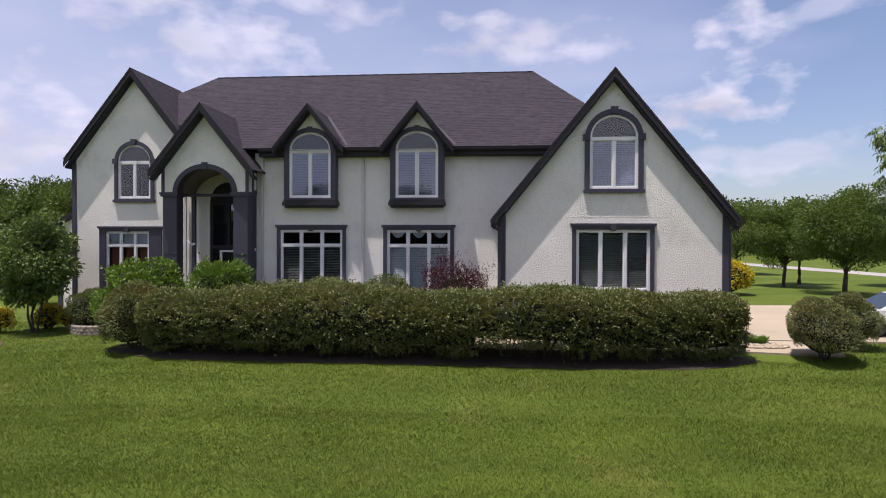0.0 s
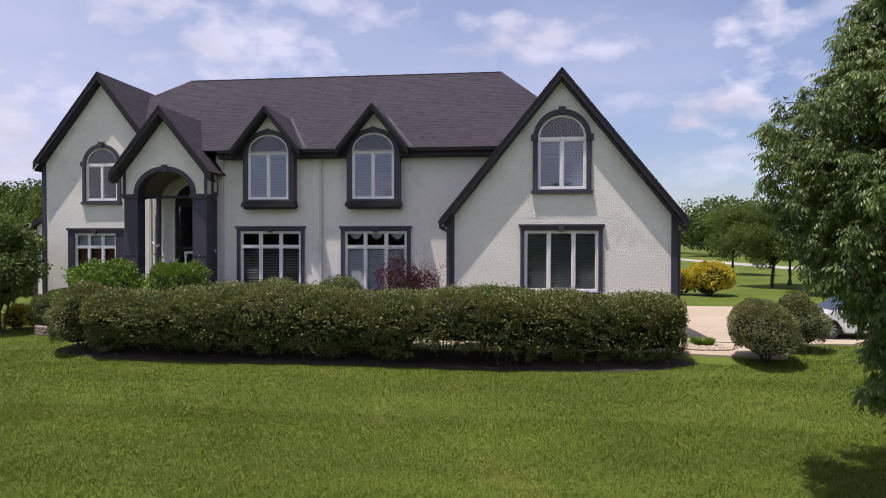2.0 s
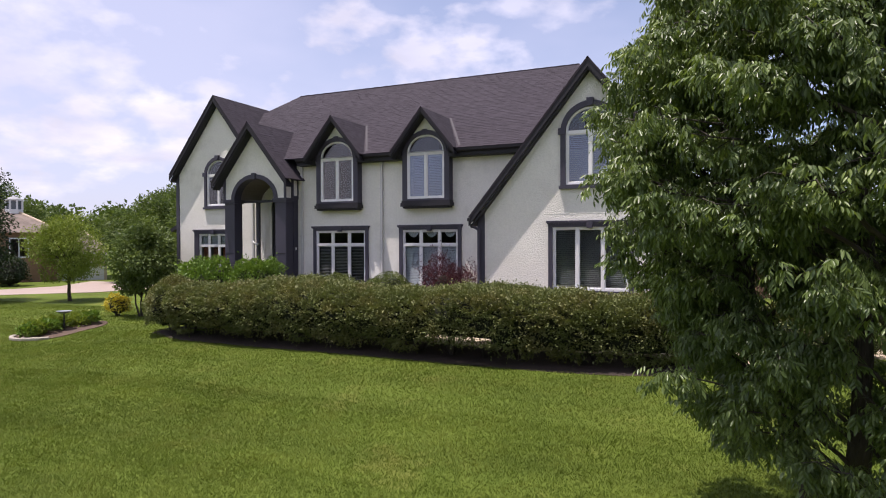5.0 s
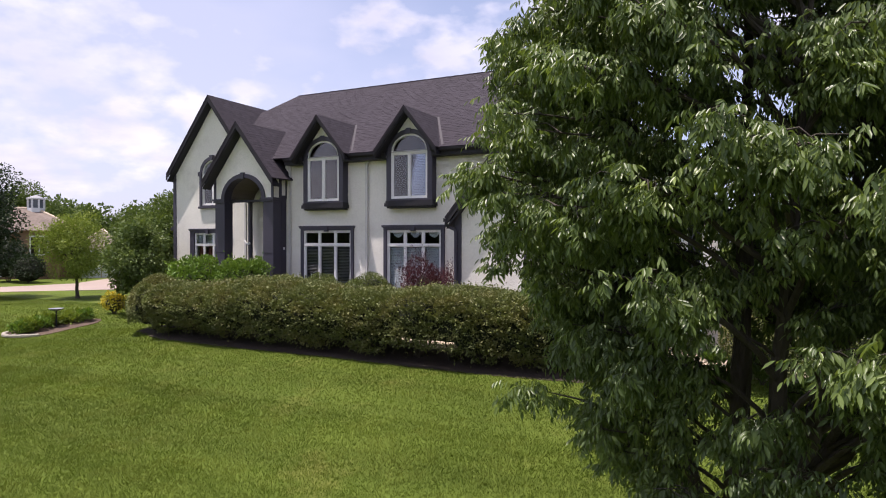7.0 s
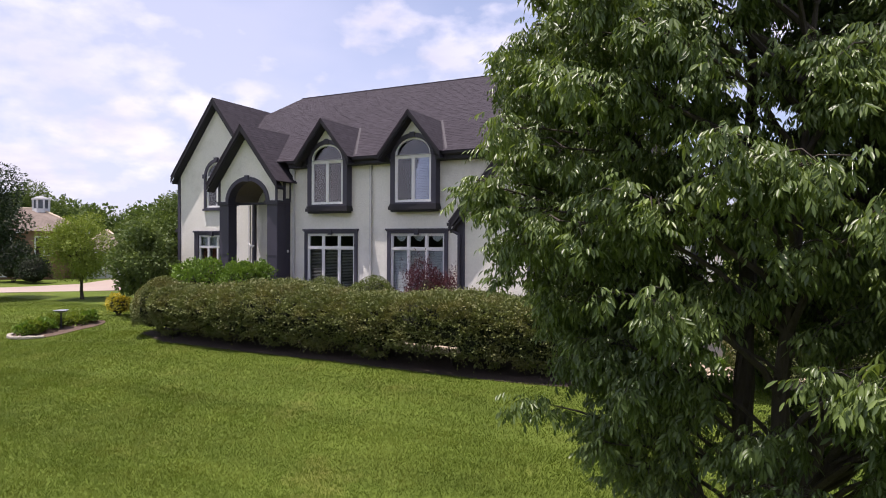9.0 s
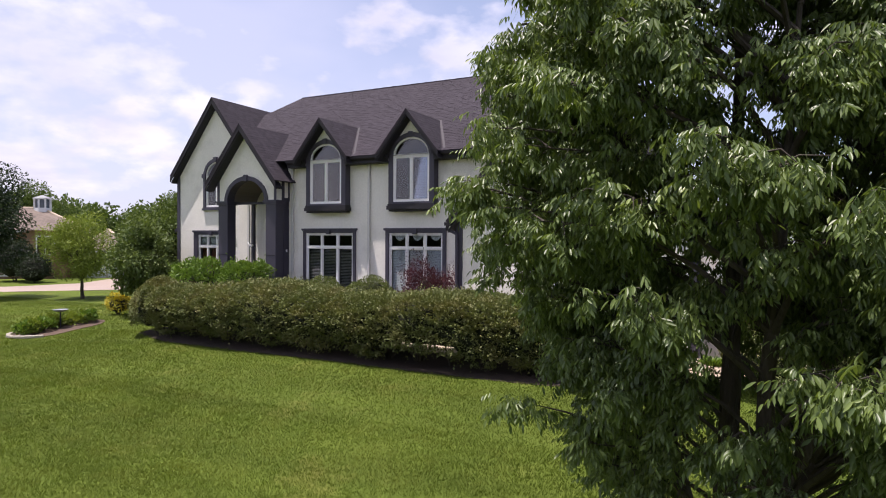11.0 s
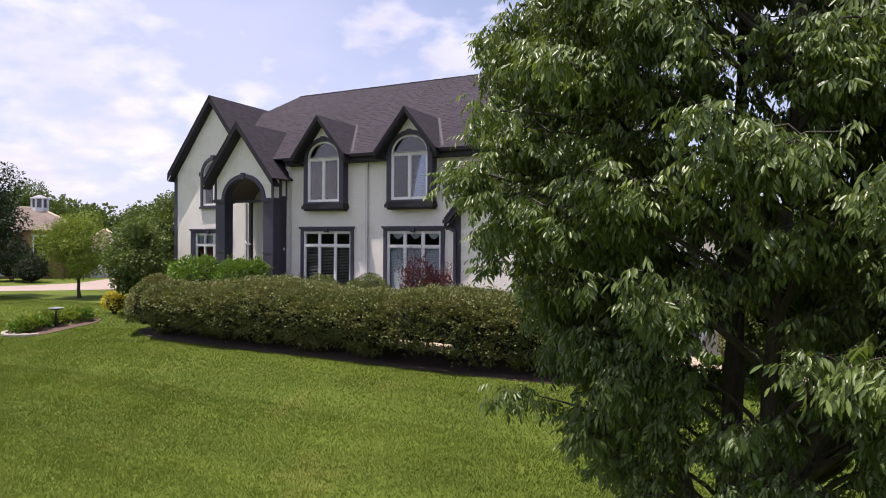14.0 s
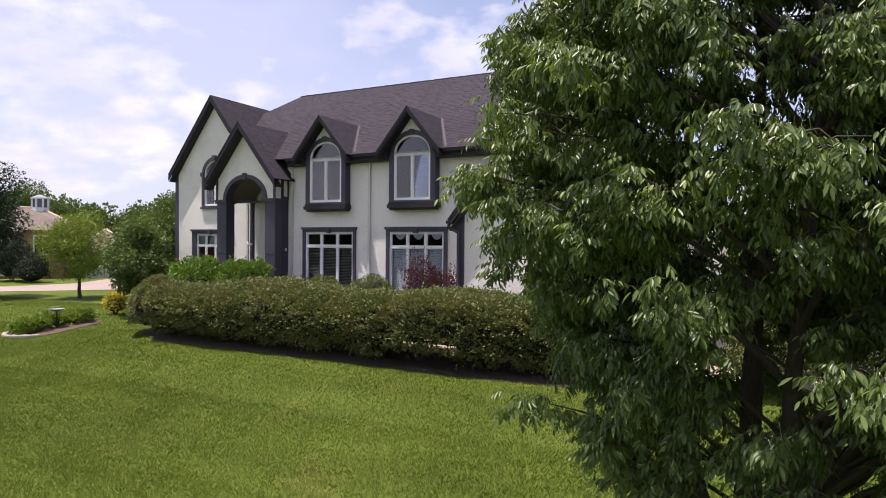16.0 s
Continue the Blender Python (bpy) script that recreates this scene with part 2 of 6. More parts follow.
CURTAIN = surface("rust_curtain", (0.22, 0.07, 0.04), (0.32, 0.12, 0.07), 0.9, 2, 30, 0.2, 50)
# the dimness of the rooms is put into this dark colour
ROOM_SHADE = surface("room_shade", (0.05, 0.05, 0.05), (0.08, 0.075, 0.07), 0.9, 0.5, 5, 0)
SPOUT = surface("downspout_paint", (0.50, 0.49, 0.47), (0.6, 0.59, 0.57), 0.5, 1, 20, 0.1, 40)
CONCRETE = surface("concrete", (0.31, 0.258, 0.180), (0.40, 0.335, 0.240), 0.9, 0.4, 18, 0.3, 90, 0.006, stain=((0.27, 0.225, 0.175), 0.9))
ROADTOP = surface("pale_road", (0.28, 0.265, 0.24), (0.36, 0.34, 0.31), 0.9, 0.2, 8, 0.2, 40)
BARK = surface("bark", (0.030, 0.024, 0.019), (0.068, 0.057, 0.046), 0.95, 3, 30, 0.8, 22, 0.03, stretch=(1, 1, 0.25))
MULCH = surface("mulch", (0.045, 0.029, 0.022), (0.105, 0.068, 0.050), 0.95, 3, 30, 0.9, 40, 0.03, island=0.4)
STONE = surface("wall_stone", (0.17, 0.14, 0.115), (0.29, 0.25, 0.205), 0.9, 3, 20, 0.6, 25, 0.02, island=0.25)
PEBBLE = surface("river_pebble", (0.28, 0.22, 0.15), (0.48, 0.40, 0.30), 0.8, 4, 30, 0.2, 60, island=0.35)
CEDAR = surface("cedar_board", (0.085, 0.042, 0.030), (0.16, 0.085, 0.060), 0.85, 1.5, 12, 0.4, 30, 0.008, stretch=(6, 6, 0.5), island=0.25)
# soil, with the hedge's shadow mixed into its dark tone
SHADED_SOIL = surface("shade_dark_soil", (0.022, 0.015, 0.011), (0.045, 0.030, 0.022), 0.95, 1, 12, 0.7, 30, 0.03)
GRASS = foliage("grass_blade", (0.090, 0.134, 0.014), (0.140, 0.194, 0.024), (0.215, 0.205, 0.040), 0.7, 0.24, 0.30, 0.22, spec=0.2, bands=0.10, mottle=0.12)
HEDGE_LEAF = foliage("hedge_leaf", (0.104, 0.128, 0.042), (0.200, 0.226, 0.088), (0.225, 0.175, 0.078), 0.55, 0.22, 0.8, 0.34, spec=0.22)
TREE_LEAF = foliage("near_tree_leaf", (0.074, 0.118, 0.038), (0.228, 0.308, 0.086), None, 0.36, 0.40, 0.9, spec=0.46)
BUSH_LEAF = foliage("bright_bush_leaf", (0.090, 0.165, 0.026), (0.20, 0.310, 0.055), None, 0.45, 0.3, 1.2)
YEW_LEAF = foliage("clipped_bush_leaf", (0.080, 0.108, 0.028), (0.17, 0.205, 0.065), None, 0.5, 0.25, 1.2)
YELLOW_LEAF = foliage("golden_leaf", (0.42, 0.33, 0.02), (0.75, 0.58, 0.04), (0.2, 0.26, 0.03), 0.5, 0.3, 1.8, 0.6)
PURPLE_LEAF = foliage("barberry_leaf", (0.048, 0.016, 0.024), (0.125, 0.038, 0.052), None, 0.5, 0.25, 1.8)
FAR_LEAF = foliage("far_tree_leaf", (0.058, 0.096, 0.024), (0.155, 0.215, 0.052), None, 0.55, 0.32, 0.25)
MID_LEAF = foliage("yard_tree_leaf", (0.070, 0.112, 0.022), (0.170, 0.228, 0.050), None, 0.5, 0.34, 0.6)
LIME_LEAF = foliage("light_tree_leaf", (0.150, 0.210, 0.032), (0.28, 0.345, 0.070), None, 0.5, 0.32, 0.8)
SIDE_LEAF = foliage("ornamental_leaf", (0.075, 0.115, 0.034), (0.215, 0.285, 0.090), None, 0.5, 0.3, 0.9)
DARK_LEAF = foliage("dark_tree_leaf", (0.018, 0.034, 0.014), (0.042, 0.07, 0.026), None, 0.5, 0.2, 0.5)
# the shade between leaves is put into this near-black colour
PLANT_SHADE = surface("plant_shade", (0.010, 0.013, 0.007), (0.020, 0.024, 0.012), 0.95, 2, 20, 0)


# ---------------- mesh helpers ----------------
def mesh_of(name, bm, material):
    bmesh.ops.recalc_face_normals(bm, faces=bm.faces[:])
    me = bpy.data.meshes.new(name)
    bm.to_mesh(me)
    bm.free()
    me.materials.append(material)
    return me


def part(name, bm, material, parent, label=""):
    """Link a bmesh as one mesh object under a thing or a part."""
    ob = new(name, mesh_of(name, bm, material) if isinstance(bm, bmesh.types.BMesh) else bm)
    ob.parent = parent
    if parent is not None:
        ob.matrix_parent_inverse = parent.matrix_world.inverted()
    if label:
        tagged(ob, label)
    return ob


def thing(name, label, category, bm=None, material=None, at=(0, 0, 0), group="", kind=""):
    ob = new(name, None if bm is None else (mesh_of(name, bm, material) if isinstance(bm, bmesh.types.BMesh) else bm))
    ob.location = at
    if bm is None:
        ob.empty_display_size = 0.2
    bpy.context.view_layer.update()
    return tagged(ob, label, category, group, kind)


def box(bm, x0, x1, y0, y1, z0, z1):
    vs = [bm.verts.new((x, y, z)) for z in (z0, z1) for y in (y0, y1) for x in (x0, x1)]
    for f in ((0, 2, 3, 1), (4, 5, 7, 6), (0, 1, 5, 4), (2, 6, 7, 3), (0, 4, 6, 2), (1, 3, 7, 5)):
        bm.faces.new([vs[i] for i in f])
    return vs


def boxes(*spans):
    bm = bmesh.new()
    for s in spans:
        box(bm, *s)
    return bm


def soft_box(x0, x1, y0, y1, z0, z1, r=0.012):
    bm = boxes((x0, x1, y0, y1, z0, z1))
    bmesh.ops.bevel(bm, geom=bm.edges[:], offset=r, segments=1, affect="EDGES")
    return bm


def plate(outer, holes, y0, y1, bm=None):
    """A flat plate in the x-z plane with holes through it, from depth y0 to y1."""
    bm = bm or bmesh.new()
    edges = []
    for loop in (outer, *holes):
        vs = [bm.verts.new((x, y0, z)) for x, z in loop]
        edges += [bm.edges.new((vs[i], vs[(i + 1) % len(vs)])) for i in range(len(vs))]
    got = bmesh.ops.triangle_fill(bm, use_beauty=True, use_dissolve=False, edges=edges)
    faces = [g for g in got["geom"] if isinstance(g, bmesh.types.BMFace)]
    ext = bmesh.ops.extrude_face_region(bm, geom=faces, use_keep_orig=True)
    bmesh.ops.translate(bm, vec=(0, y1 - y0, 0), verts=[g for g in ext["geom"] if isinstance(g, bmesh.types.BMVert)])
    return bm


def rect(x0, x1, z0, z1):
    return [(x0, z0), (x1, z0), (x1, z1), (x0, z1)]


def arched(x0, x1, z0, spring, top, steps=14):
    """A rectangle under a round or oval arch."""
    c, a, b = (x0 + x1) / 2, (x1 - x0) / 2, top - spring
    return [(x0, z0), (x1, z0)] + [(c + a * math.cos(math.pi * i / steps), spring + b * math.sin(math.pi * i / steps)) for i in range(steps + 1)]


def slab(bm, quad, thick):
    """A flat board under four or more corners, its thickness downwards along the normal."""
    pts = [Vector(p) for p in quad]
    n = (pts[1] - pts[0]).cross(pts[-1] - pts[0]).normalized()
    if n.z < 0:
        n = -n
    top = [bm.verts.new(p) for p in pts]
    low = [bm.verts.new(p - n * thick) for p in pts]
    k = len(pts)
    bm.faces.new(top)
    bm.faces.new(low[::-1])
    for i in range(k):
        bm.faces.new((top[i], low[i], low[(i + 1) % k], top[(i + 1) % k]))


def tube(bm, a, b, ra, rb, sides=7):
    a, b = Vector(a), Vector(b)
    q = (b - a).to_track_quat("Z", "Y")
    rings = []
    for p, r in ((a, ra), (b, rb)):
        rings.append([bm.verts.new(p + q @ Vector((r * math.cos(2 * math.pi * i / sides), r * math.sin(2 * math.pi * i / sides), 0))) for i in range(sides)])
    for i in range(sides):
        j = (i + 1) % sides
        bm.faces.new((rings[0][i], rings[0][j], rings[1][j], rings[1][i]))
    bm.faces.new(rings[1])


def raw_mesh(name, verts, faces, material, smooth=False):
    """A mesh from arrays: verts (n, 3), faces (m, 3) or (m, 4)."""
    me = bpy.data.meshes.new(name)
    verts, faces = np.asarray(verts, np.float32), np.asarray(faces, np.int32)
    k = faces.shape[1]
    me.vertices.add(len(verts))
    me.vertices.foreach_set("co", verts.ravel())
    me.loops.add(faces.size)
    me.loops.foreach_set("vertex_index", faces.ravel())
    me.polygons.add(len(faces))
    me.polygons.foreach_set("loop_start", np.arange(0, faces.size, k, dtype=np.int32))
    me.polygons.foreach_set("loop_total", np.full(len(faces), k, np.int32))
    me.update(calc_edges=True)
    me.materials.append(material)
    return me


def unit(v):
    return v / (np.linalg.norm(v, axis=1, keepdims=True) + 1e-9)


def leaves(name, at, way, length, width, material, rng, fold=0.3, face=None):
    """Folded leaves: each starts at a point and runs along its way; two triangles meet at the midrib."""
    n = len(at)
    way = unit(way)
    ref = rng.normal(size=(n, 3)) if face is None else face + 0.5 * rng.normal(size=(n, 3))
    side = unit(np.cross(way, ref))
    up = np.cross(side, way)
    L, W = (np.broadcast_to(np.asarray(v, float).reshape(-1, 1), (n, 1)) for v in (length, width))
    base, tip = at, at + way * L
    mid = at + way * L * 0.45 + up * W * fold
    v = np.stack([base, mid + side * W / 2, tip, mid - side * W / 2], 1).reshape(-1, 3)
    i = np.arange(n)[:, None] * 4
    f = np.concatenate([i + [0, 1, 2], i + [0, 2, 3]], 1).reshape(-1, 3)
    return raw_mesh(name, v, f, material)


def smoothstep(a, b, x):
    t = np.clip((np.asarray(x, float) - a) / (b - a), 0, 1)
    return t * t * (3 - 2 * t)


# ---------------- ground ----------------
GY = [-400, -30, 0, 8, 10.4, 13, 15.5, 17.3, 18.7, 20.8, 45, 90, 900]
GZ = [-3.0, -1.9, -1.15, -0.76, -0.55, -0.30, -0.07, 0.06, 0.26, 0.33, 0.40, 0.55, 0.8]


def ground_z(x, y):
    x, y = np.asarray(x, float), np.asarray(y, float)
    z = np.interp(y, GY, GZ)
    z = z - 0.45 * smoothstep(-8, -18, x) * smoothstep(8, 15, y) * (1 + 0.35 * smoothstep(19, 28, y) * smoothstep(-18, -24, x))
    return z + 0.025 * np.sin(x * 0.7 + 1.1 * np.sin(y * 0.4)) * np.sin(y * 0.55 + 0.6)


def gz(x, y):
    return float(ground_z(x, y))


def ground_sheet():
    xs = np.unique(np.concatenate([np.linspace(-900, -60, 24), np.linspace(-60, 60, 161), np.linspace(60, 900, 24)]))
    ys = np.unique(np.concatenate([np.linspace(-600, -30, 16), np.linspace(-30, 70, 161), np.linspace(70, 1200, 30)]))
    X, Y = np.meshgrid(xs, ys)
    v = np.stack([X, Y, ground_z(X, Y)], -1).reshape(-1, 3)
    nx = len(xs)
    a = (np.arange(len(ys) - 1)[:, None] * nx + np.arange(nx - 1)).ravel()
    f = np.stack([a, a + 1, a + nx + 1, a + nx], 1)
    me = raw_mesh("ground", v, f, TURF)
    for p in me.polygons:
        p.use_smooth = True
    return tagged(new("ground", me), "wide mown green lawn, faintly striped and patchy", "lawn", kind="structure")


def turf_material():
    m = surface("turf", (0.062, 0.098, 0.012), (0.112, 0.152, 0.021), 0.9, 0.22, 9, 0.8, 70, 0.03, stain=((0.15, 0.155, 0.035), 0.5))
    nt = m.node_tree
    bs = nt.nodes["Principled BSDF"]
    col = bs.inputs["Base Color"].links[0].from_socket
    for f in (node_ramp(nt, node_noise(nt, 1.0, 3, 0.5, (0.10, 0.75, 0.1)), 0.38, 0.62), node_ramp(nt, node_noise(nt, 0.16, 4, 0.6), 0.35, 0.65)):
        k = nt.nodes.new("ShaderNodeMapRange")
        k.inputs[3].default_value, k.inputs[4].default_value = 0.88, 1.06
        nt.links.new(f, k.inputs[0])
        hs = nt.nodes.new("ShaderNodeHueSaturation")
        nt.links.new(k.outputs[0], hs.inputs["Value"])
        nt.links.new(col, hs.inputs["Color"])
        col = hs.outputs[0]
    nt.links.new(col, bs.inputs["Base Color"])
    bs.inputs["Specular IOR Level"].default_value = 0.15
    return m


TURF = turf_material()
ground_sheet()

# ---------------- the house ----------------
def each(name, material, parent, *spans, label=""):
    """One part for each box."""
    return [part(name, boxes(s), material, parent, label) for s in spans]


house = thing("house", "two-storey pale stucco house with dark trim and a shingled roof", "house", at=(-5, 26, 0.3))

MAIN_Y, WING_Y, PORCH_Y, LEFT_Y = 23.42, 20.845, 22.6, 24.75
WING_X, PORCH_X, LEFT_X = 3.35, -11.2, -15.25
EAVE_Z, RIDGE_Z, EAVE_Y, RIDGE_Y = 6.90, 11.32, 22.95, 29.54
PITCH = (RIDGE_Z - EAVE_Z) / (RIDGE_Y - EAVE_Y)


def main_roof_z(y):
    return EAVE_Z + PITCH * (y - EAVE_Y)


def sash_set(win, x0, x1, z0, z1, y, cols, transom, arch_top, blind, blind_mat, tilt, bare=()):
    """White frame, panes and blinds of a window; the opening is x0..x1, z0..z1 (to the arch's spring), front of frame at y."""
    f, d = 0.07, 0.09
    rows = [(z0, z1)] if transom is None else [(z0, transom), (transom, z1)]
    holes = []
    glass = GLASS_SCREEN if arch_top is None else GLASS
    step = (x1 - x0) / cols
    cells = []
    for r, (a, b) in enumerate(rows):
        for c in range(cols):
            cell = (x0 + c * step + (f if c == 0 else f * 0.62), x0 + (c + 1) * step - (f if c == cols - 1 else f * 0.62),
                    a + (f if r == 0 else f * 0.55), b - (f if r == len(rows) - 1 else f * 0.55))
            cells.append((r, c, cell))
            holes.append(rect(*cell))
    if arch_top is None:
        outer = rect(x0, x1, z0, z1)
    else:
        outer = arched(x0, x1, z0, z1, arch_top)
        lune = arched(x0 + f, x1 - f, z1 + f * 0.6, z1 + f * 0.62, arch_top - f)[2:]
        holes.append(lune)
    part("window_frame", plate(outer, holes, y, y + d), VINYL, win, "white vinyl window frame")
    for r, c, (a, b, lo, hi) in cells:
        # raised inner bead of each casement
        part("sash", plate(rect(a - 0.012, b + 0.012, lo - 0.012, hi + 0.012), [rect(a + 0.03, b - 0.03, lo + 0.03, hi - 0.03)], y + 0.03, y + 0.07), VINYL, win)
        pane = part("pane", boxes((a, b, y + 0.045, y + 0.051, lo, hi)), glass, win, "clear reflecting glass pane")
        pane.visible_shadow = False
        if blind and (r, c) not in bare:
            bm = bmesh.new()
            pitch, z, t = 0.062, hi - 0.03, radians(tilt)
            while z > lo:
                dy, dz = 0.031 * math.cos(t), 0.031 * math.sin(t)
                v = [bm.verts.new(p) for p in ((a, y + 0.15 - dy, z - dz), (b, y + 0.15 - dy, z - dz), (b, y + 0.15 + dy, z + dz), (a, y + 0.15 + dy, z + dz))]
                bm.faces.new(v)
                z -= pitch
            box(bm, a, b, y + 0.12, y + 0.18, hi - 0.03, hi)
            part("blind", bm, blind_mat, win, "horizontal slatted window blind")
    if arch_top is not None:
        bm = bmesh.new()
        vs = [bm.verts.new((x, y + 0.048, z)) for x, z in lune]
        bm.faces.new(vs)
        pane = part("pane", bm, GLASS, win, "half-round glass pane")
        pane.visible_shadow = False


def trimmed_window(x0, x1, z0, z1, y, side, head, sill, cols, transom=None, arch_top=None, arch_trim=None, keystone=True,
                   blind=True, blind_mat=None, tilt=60, bare=(), name="window", wide=0.0, label="white framed window with dark moulded surround"):
    """A dark surround proud of the wall, with keystone, and the white window set in it."""
    out = y - 0.07
    if arch_top is None:
        bm = plate(rect(x0 - side, x1 + side + wide, z0 - sill, z1 + head), [rect(x0, x1, z0, z1)], out, y + 0.10)
        box(bm, x0 - side - 0.06, x1 + side + wide + 0.06, out - 0.05, y, z1 + head, z1 + head + 0.07)
        box(bm, x0 - side - 0.03, x1 + side + wide + 0.03, out - 0.025, y, z1 + head - 0.04, z1 + head)
        top = z1 + head
    else:
        bm = plate(arched(x0 - side, x1 + side, z0 - sill, z1, arch_trim), [arched(x0, x1, z0, z1, arch_top)], out, y + 0.10)
        box(bm, x0 - side - 0.04, x1 + side + 0.04, out - 0.05, y, z0 - sill - 0.03, z0 - sill + 0.07)
        for s, e in ((x0 - side - 0.06, x0 + 0.01), (x1 - 0.01, x1 + side + 0.06)):
            box(bm, s, e, out - 0.04, y, z1 - 0.07, z1 + 0.13)
        top = arch_trim
    win = part(name, bm, TRIM, house, label)
    if keystone:
        c = (x0 + x1) / 2
        kb = bmesh.new()
        t0, t1 = (top - 0.17, top + 0.07) if arch_top is None else (top - 0.17, top + 0.06)
        vs = [kb.verts.new((c + sx * w, yy, z)) for yy in (out - 0.07, y) for sx, w, z in ((-1, 0.075, t0), (1, 0.075, t0), (1, 0.115, t1), (-1, 0.115, t1))]
        for q in ((0, 1, 2, 3), (7, 6, 5, 4), (0, 4, 5, 1), (1, 5, 6, 2), (2, 6, 7, 3), (3, 7, 4, 0)):
            kb.faces.new([vs[i] for i in q])
        part("keystone", kb, TRIM, win)
    sash_set(win, x0, x1, z0, z1, y - 0.01, cols, transom, arch_top, blind, blind_mat or BLIND, tilt, bare)
    return win


# --- walls, with openings through them
WW = (2.20, 4.55, 1.86, 3.84)          # wing, ground floor
WU = (2.62, 4.16, 5.16, 6.80, 7.55)    # wing, upper arched
W1 = (-8.60, -6.19, 1.32, 3.86)
W2 = (-4.49, -2.11, 1.32, 3.86)
W0 = (-16.48, -14.61, 1.32, 3.80)
WL = (-15.96, -14.54, 5.15, 6.66, 7.36)

part("wall", plate([(-0.30, 0.1), (6.97, 0.1), (6.97, 4.42), (WING_X, 8.78), (-0.30, 4.42)], [rect(*WW), arched(*WU)], WING_Y, WING_Y + 0.22), STUCCO, house, "rough pale stucco gable wall")
each("wall", STUCCO, house, (-0.30, -0.08, WING_Y + 0.22, MAIN_Y, 0.1, 4.42), (6.75, 6.97, WING_Y + 0.22, 33.0, 0.1, 4.42))
part("wall", plate([(-9.6, 0.1), (-0.3, 0.1), (5.0, 0.1), (5.0, 6.78), (-9.6, 6.78)],
                   [rect(*W1), rect(*W2), rect(-8.15, -6.62, 5.1, 6.7), rect(-4.10, -2.55, 5.1, 6.7)], MAIN_Y, MAIN_Y + 0.22), STUCCO, house, "pale stucco front wall")
part("wall", plate([(-17.92, -0.2), (-12.85, -0.2), (-12.85, 7.3), (LEFT_X, 10.2), (-17.92, 6.85)], [rect(*W0), arched(*WL)], LEFT_Y, LEFT_Y + 0.22), STUCCO, house, "pale stucco gable wall")
each("wall", STUCCO, house, (-17.92, -17.7, LEFT_Y + 0.22, 36.0, -0.2, 6.8), (-17.7, 5.0, 35.8, 36.0, -0.2, 6.8), (4.8, 5.0, MAIN_Y + 0.22, 35.8, 0.1, 6.8),
     (5.0, 6.75, 32.8, 33.0, 0.1, 4.4))
part("side_wing", plate([(-20.2, -0.3), (-17.95, -0.3), (-17.95, 5.3), (-20.2, 4.15)], [], 27.0, 33.0), STUCCO, house, "low stucco side extension")
bm = bmesh.new()
slab(bm, [(-20.55, 26.7, 4.10), (-17.9, 26.7, 5.45), (-17.9, 33.2, 5.45), (-20.55, 33.2, 4.10)], 0.18)
part("side_roof", bm, FASCIA, house)
part("corner_board", boxes((-20.26, -20.06, 26.96, 27.1, -0.3, 4.2)), TRIM, house)
# grooves between the storeys: narrow raised bands
part("floor_band", boxes((-9.3, -0.3, MAIN_Y - 0.004, MAIN_Y, 4.30, 4.318), ), STUCCO, house)
part("floor_band", boxes((-0.06, 6.7, WING_Y - 0.004, WING_Y, 4.25, 4.268)), STUCCO, house)
part("foundation", boxes((-0.33, 7.0, WING_Y - 0.03, WING_Y, 0.0, 0.46), (6.97, 7.0, WING_Y, 33.0, 0.0, 0.46)), CONCRETE, house)
# unseen dark sheets, added so the rooms behind the glass look dark
each("floor_backing", ROOM_SHADE, house, (-17.7, 6.75, 24.98, 35.8, 4.2, 4.35), (-9.38, 4.8, 23.66, 24.98, 4.2, 4.35), (-0.08, 6.75, 21.1, 23.4, 4.2, 4.35))
each("room_backing", ROOM_SHADE, house, (-17.6, 4.7, 27.2, 27.3, -0.1, 6.7), (0, 6.7, 24.6, 24.7, 0.1, 4.2), (1.2, 5.6, 24.6, 24.7, 4.35, 7.0), (-9.62, -9.52, 23.7, 27.2, -0.1, 6.7))
# corner boards
for x0, x1, y, z1 in ((-0.34, -0.08, WING_Y, 4.42), (6.80, 7.01, WING_Y, 4.42)):
    part("corner_board", boxes((x0, x1, y - 0.035, y + 0.0, 0.40, z1), (x0 if x0 < 0 else x1 - 0.03, x0 + 0.03 if x0 < 0 else x1, y, y + 0.2, 0.40, z1)), TRIM, house)
part("corner_board", boxes((-17.97, -17.78, LEFT_Y - 0.035, LEFT_Y, -0.2, 6.75), (-17.97, -17.93, LEFT_Y, LEFT_Y + 0.2, -0.2, 6.75)), TRIM, house)


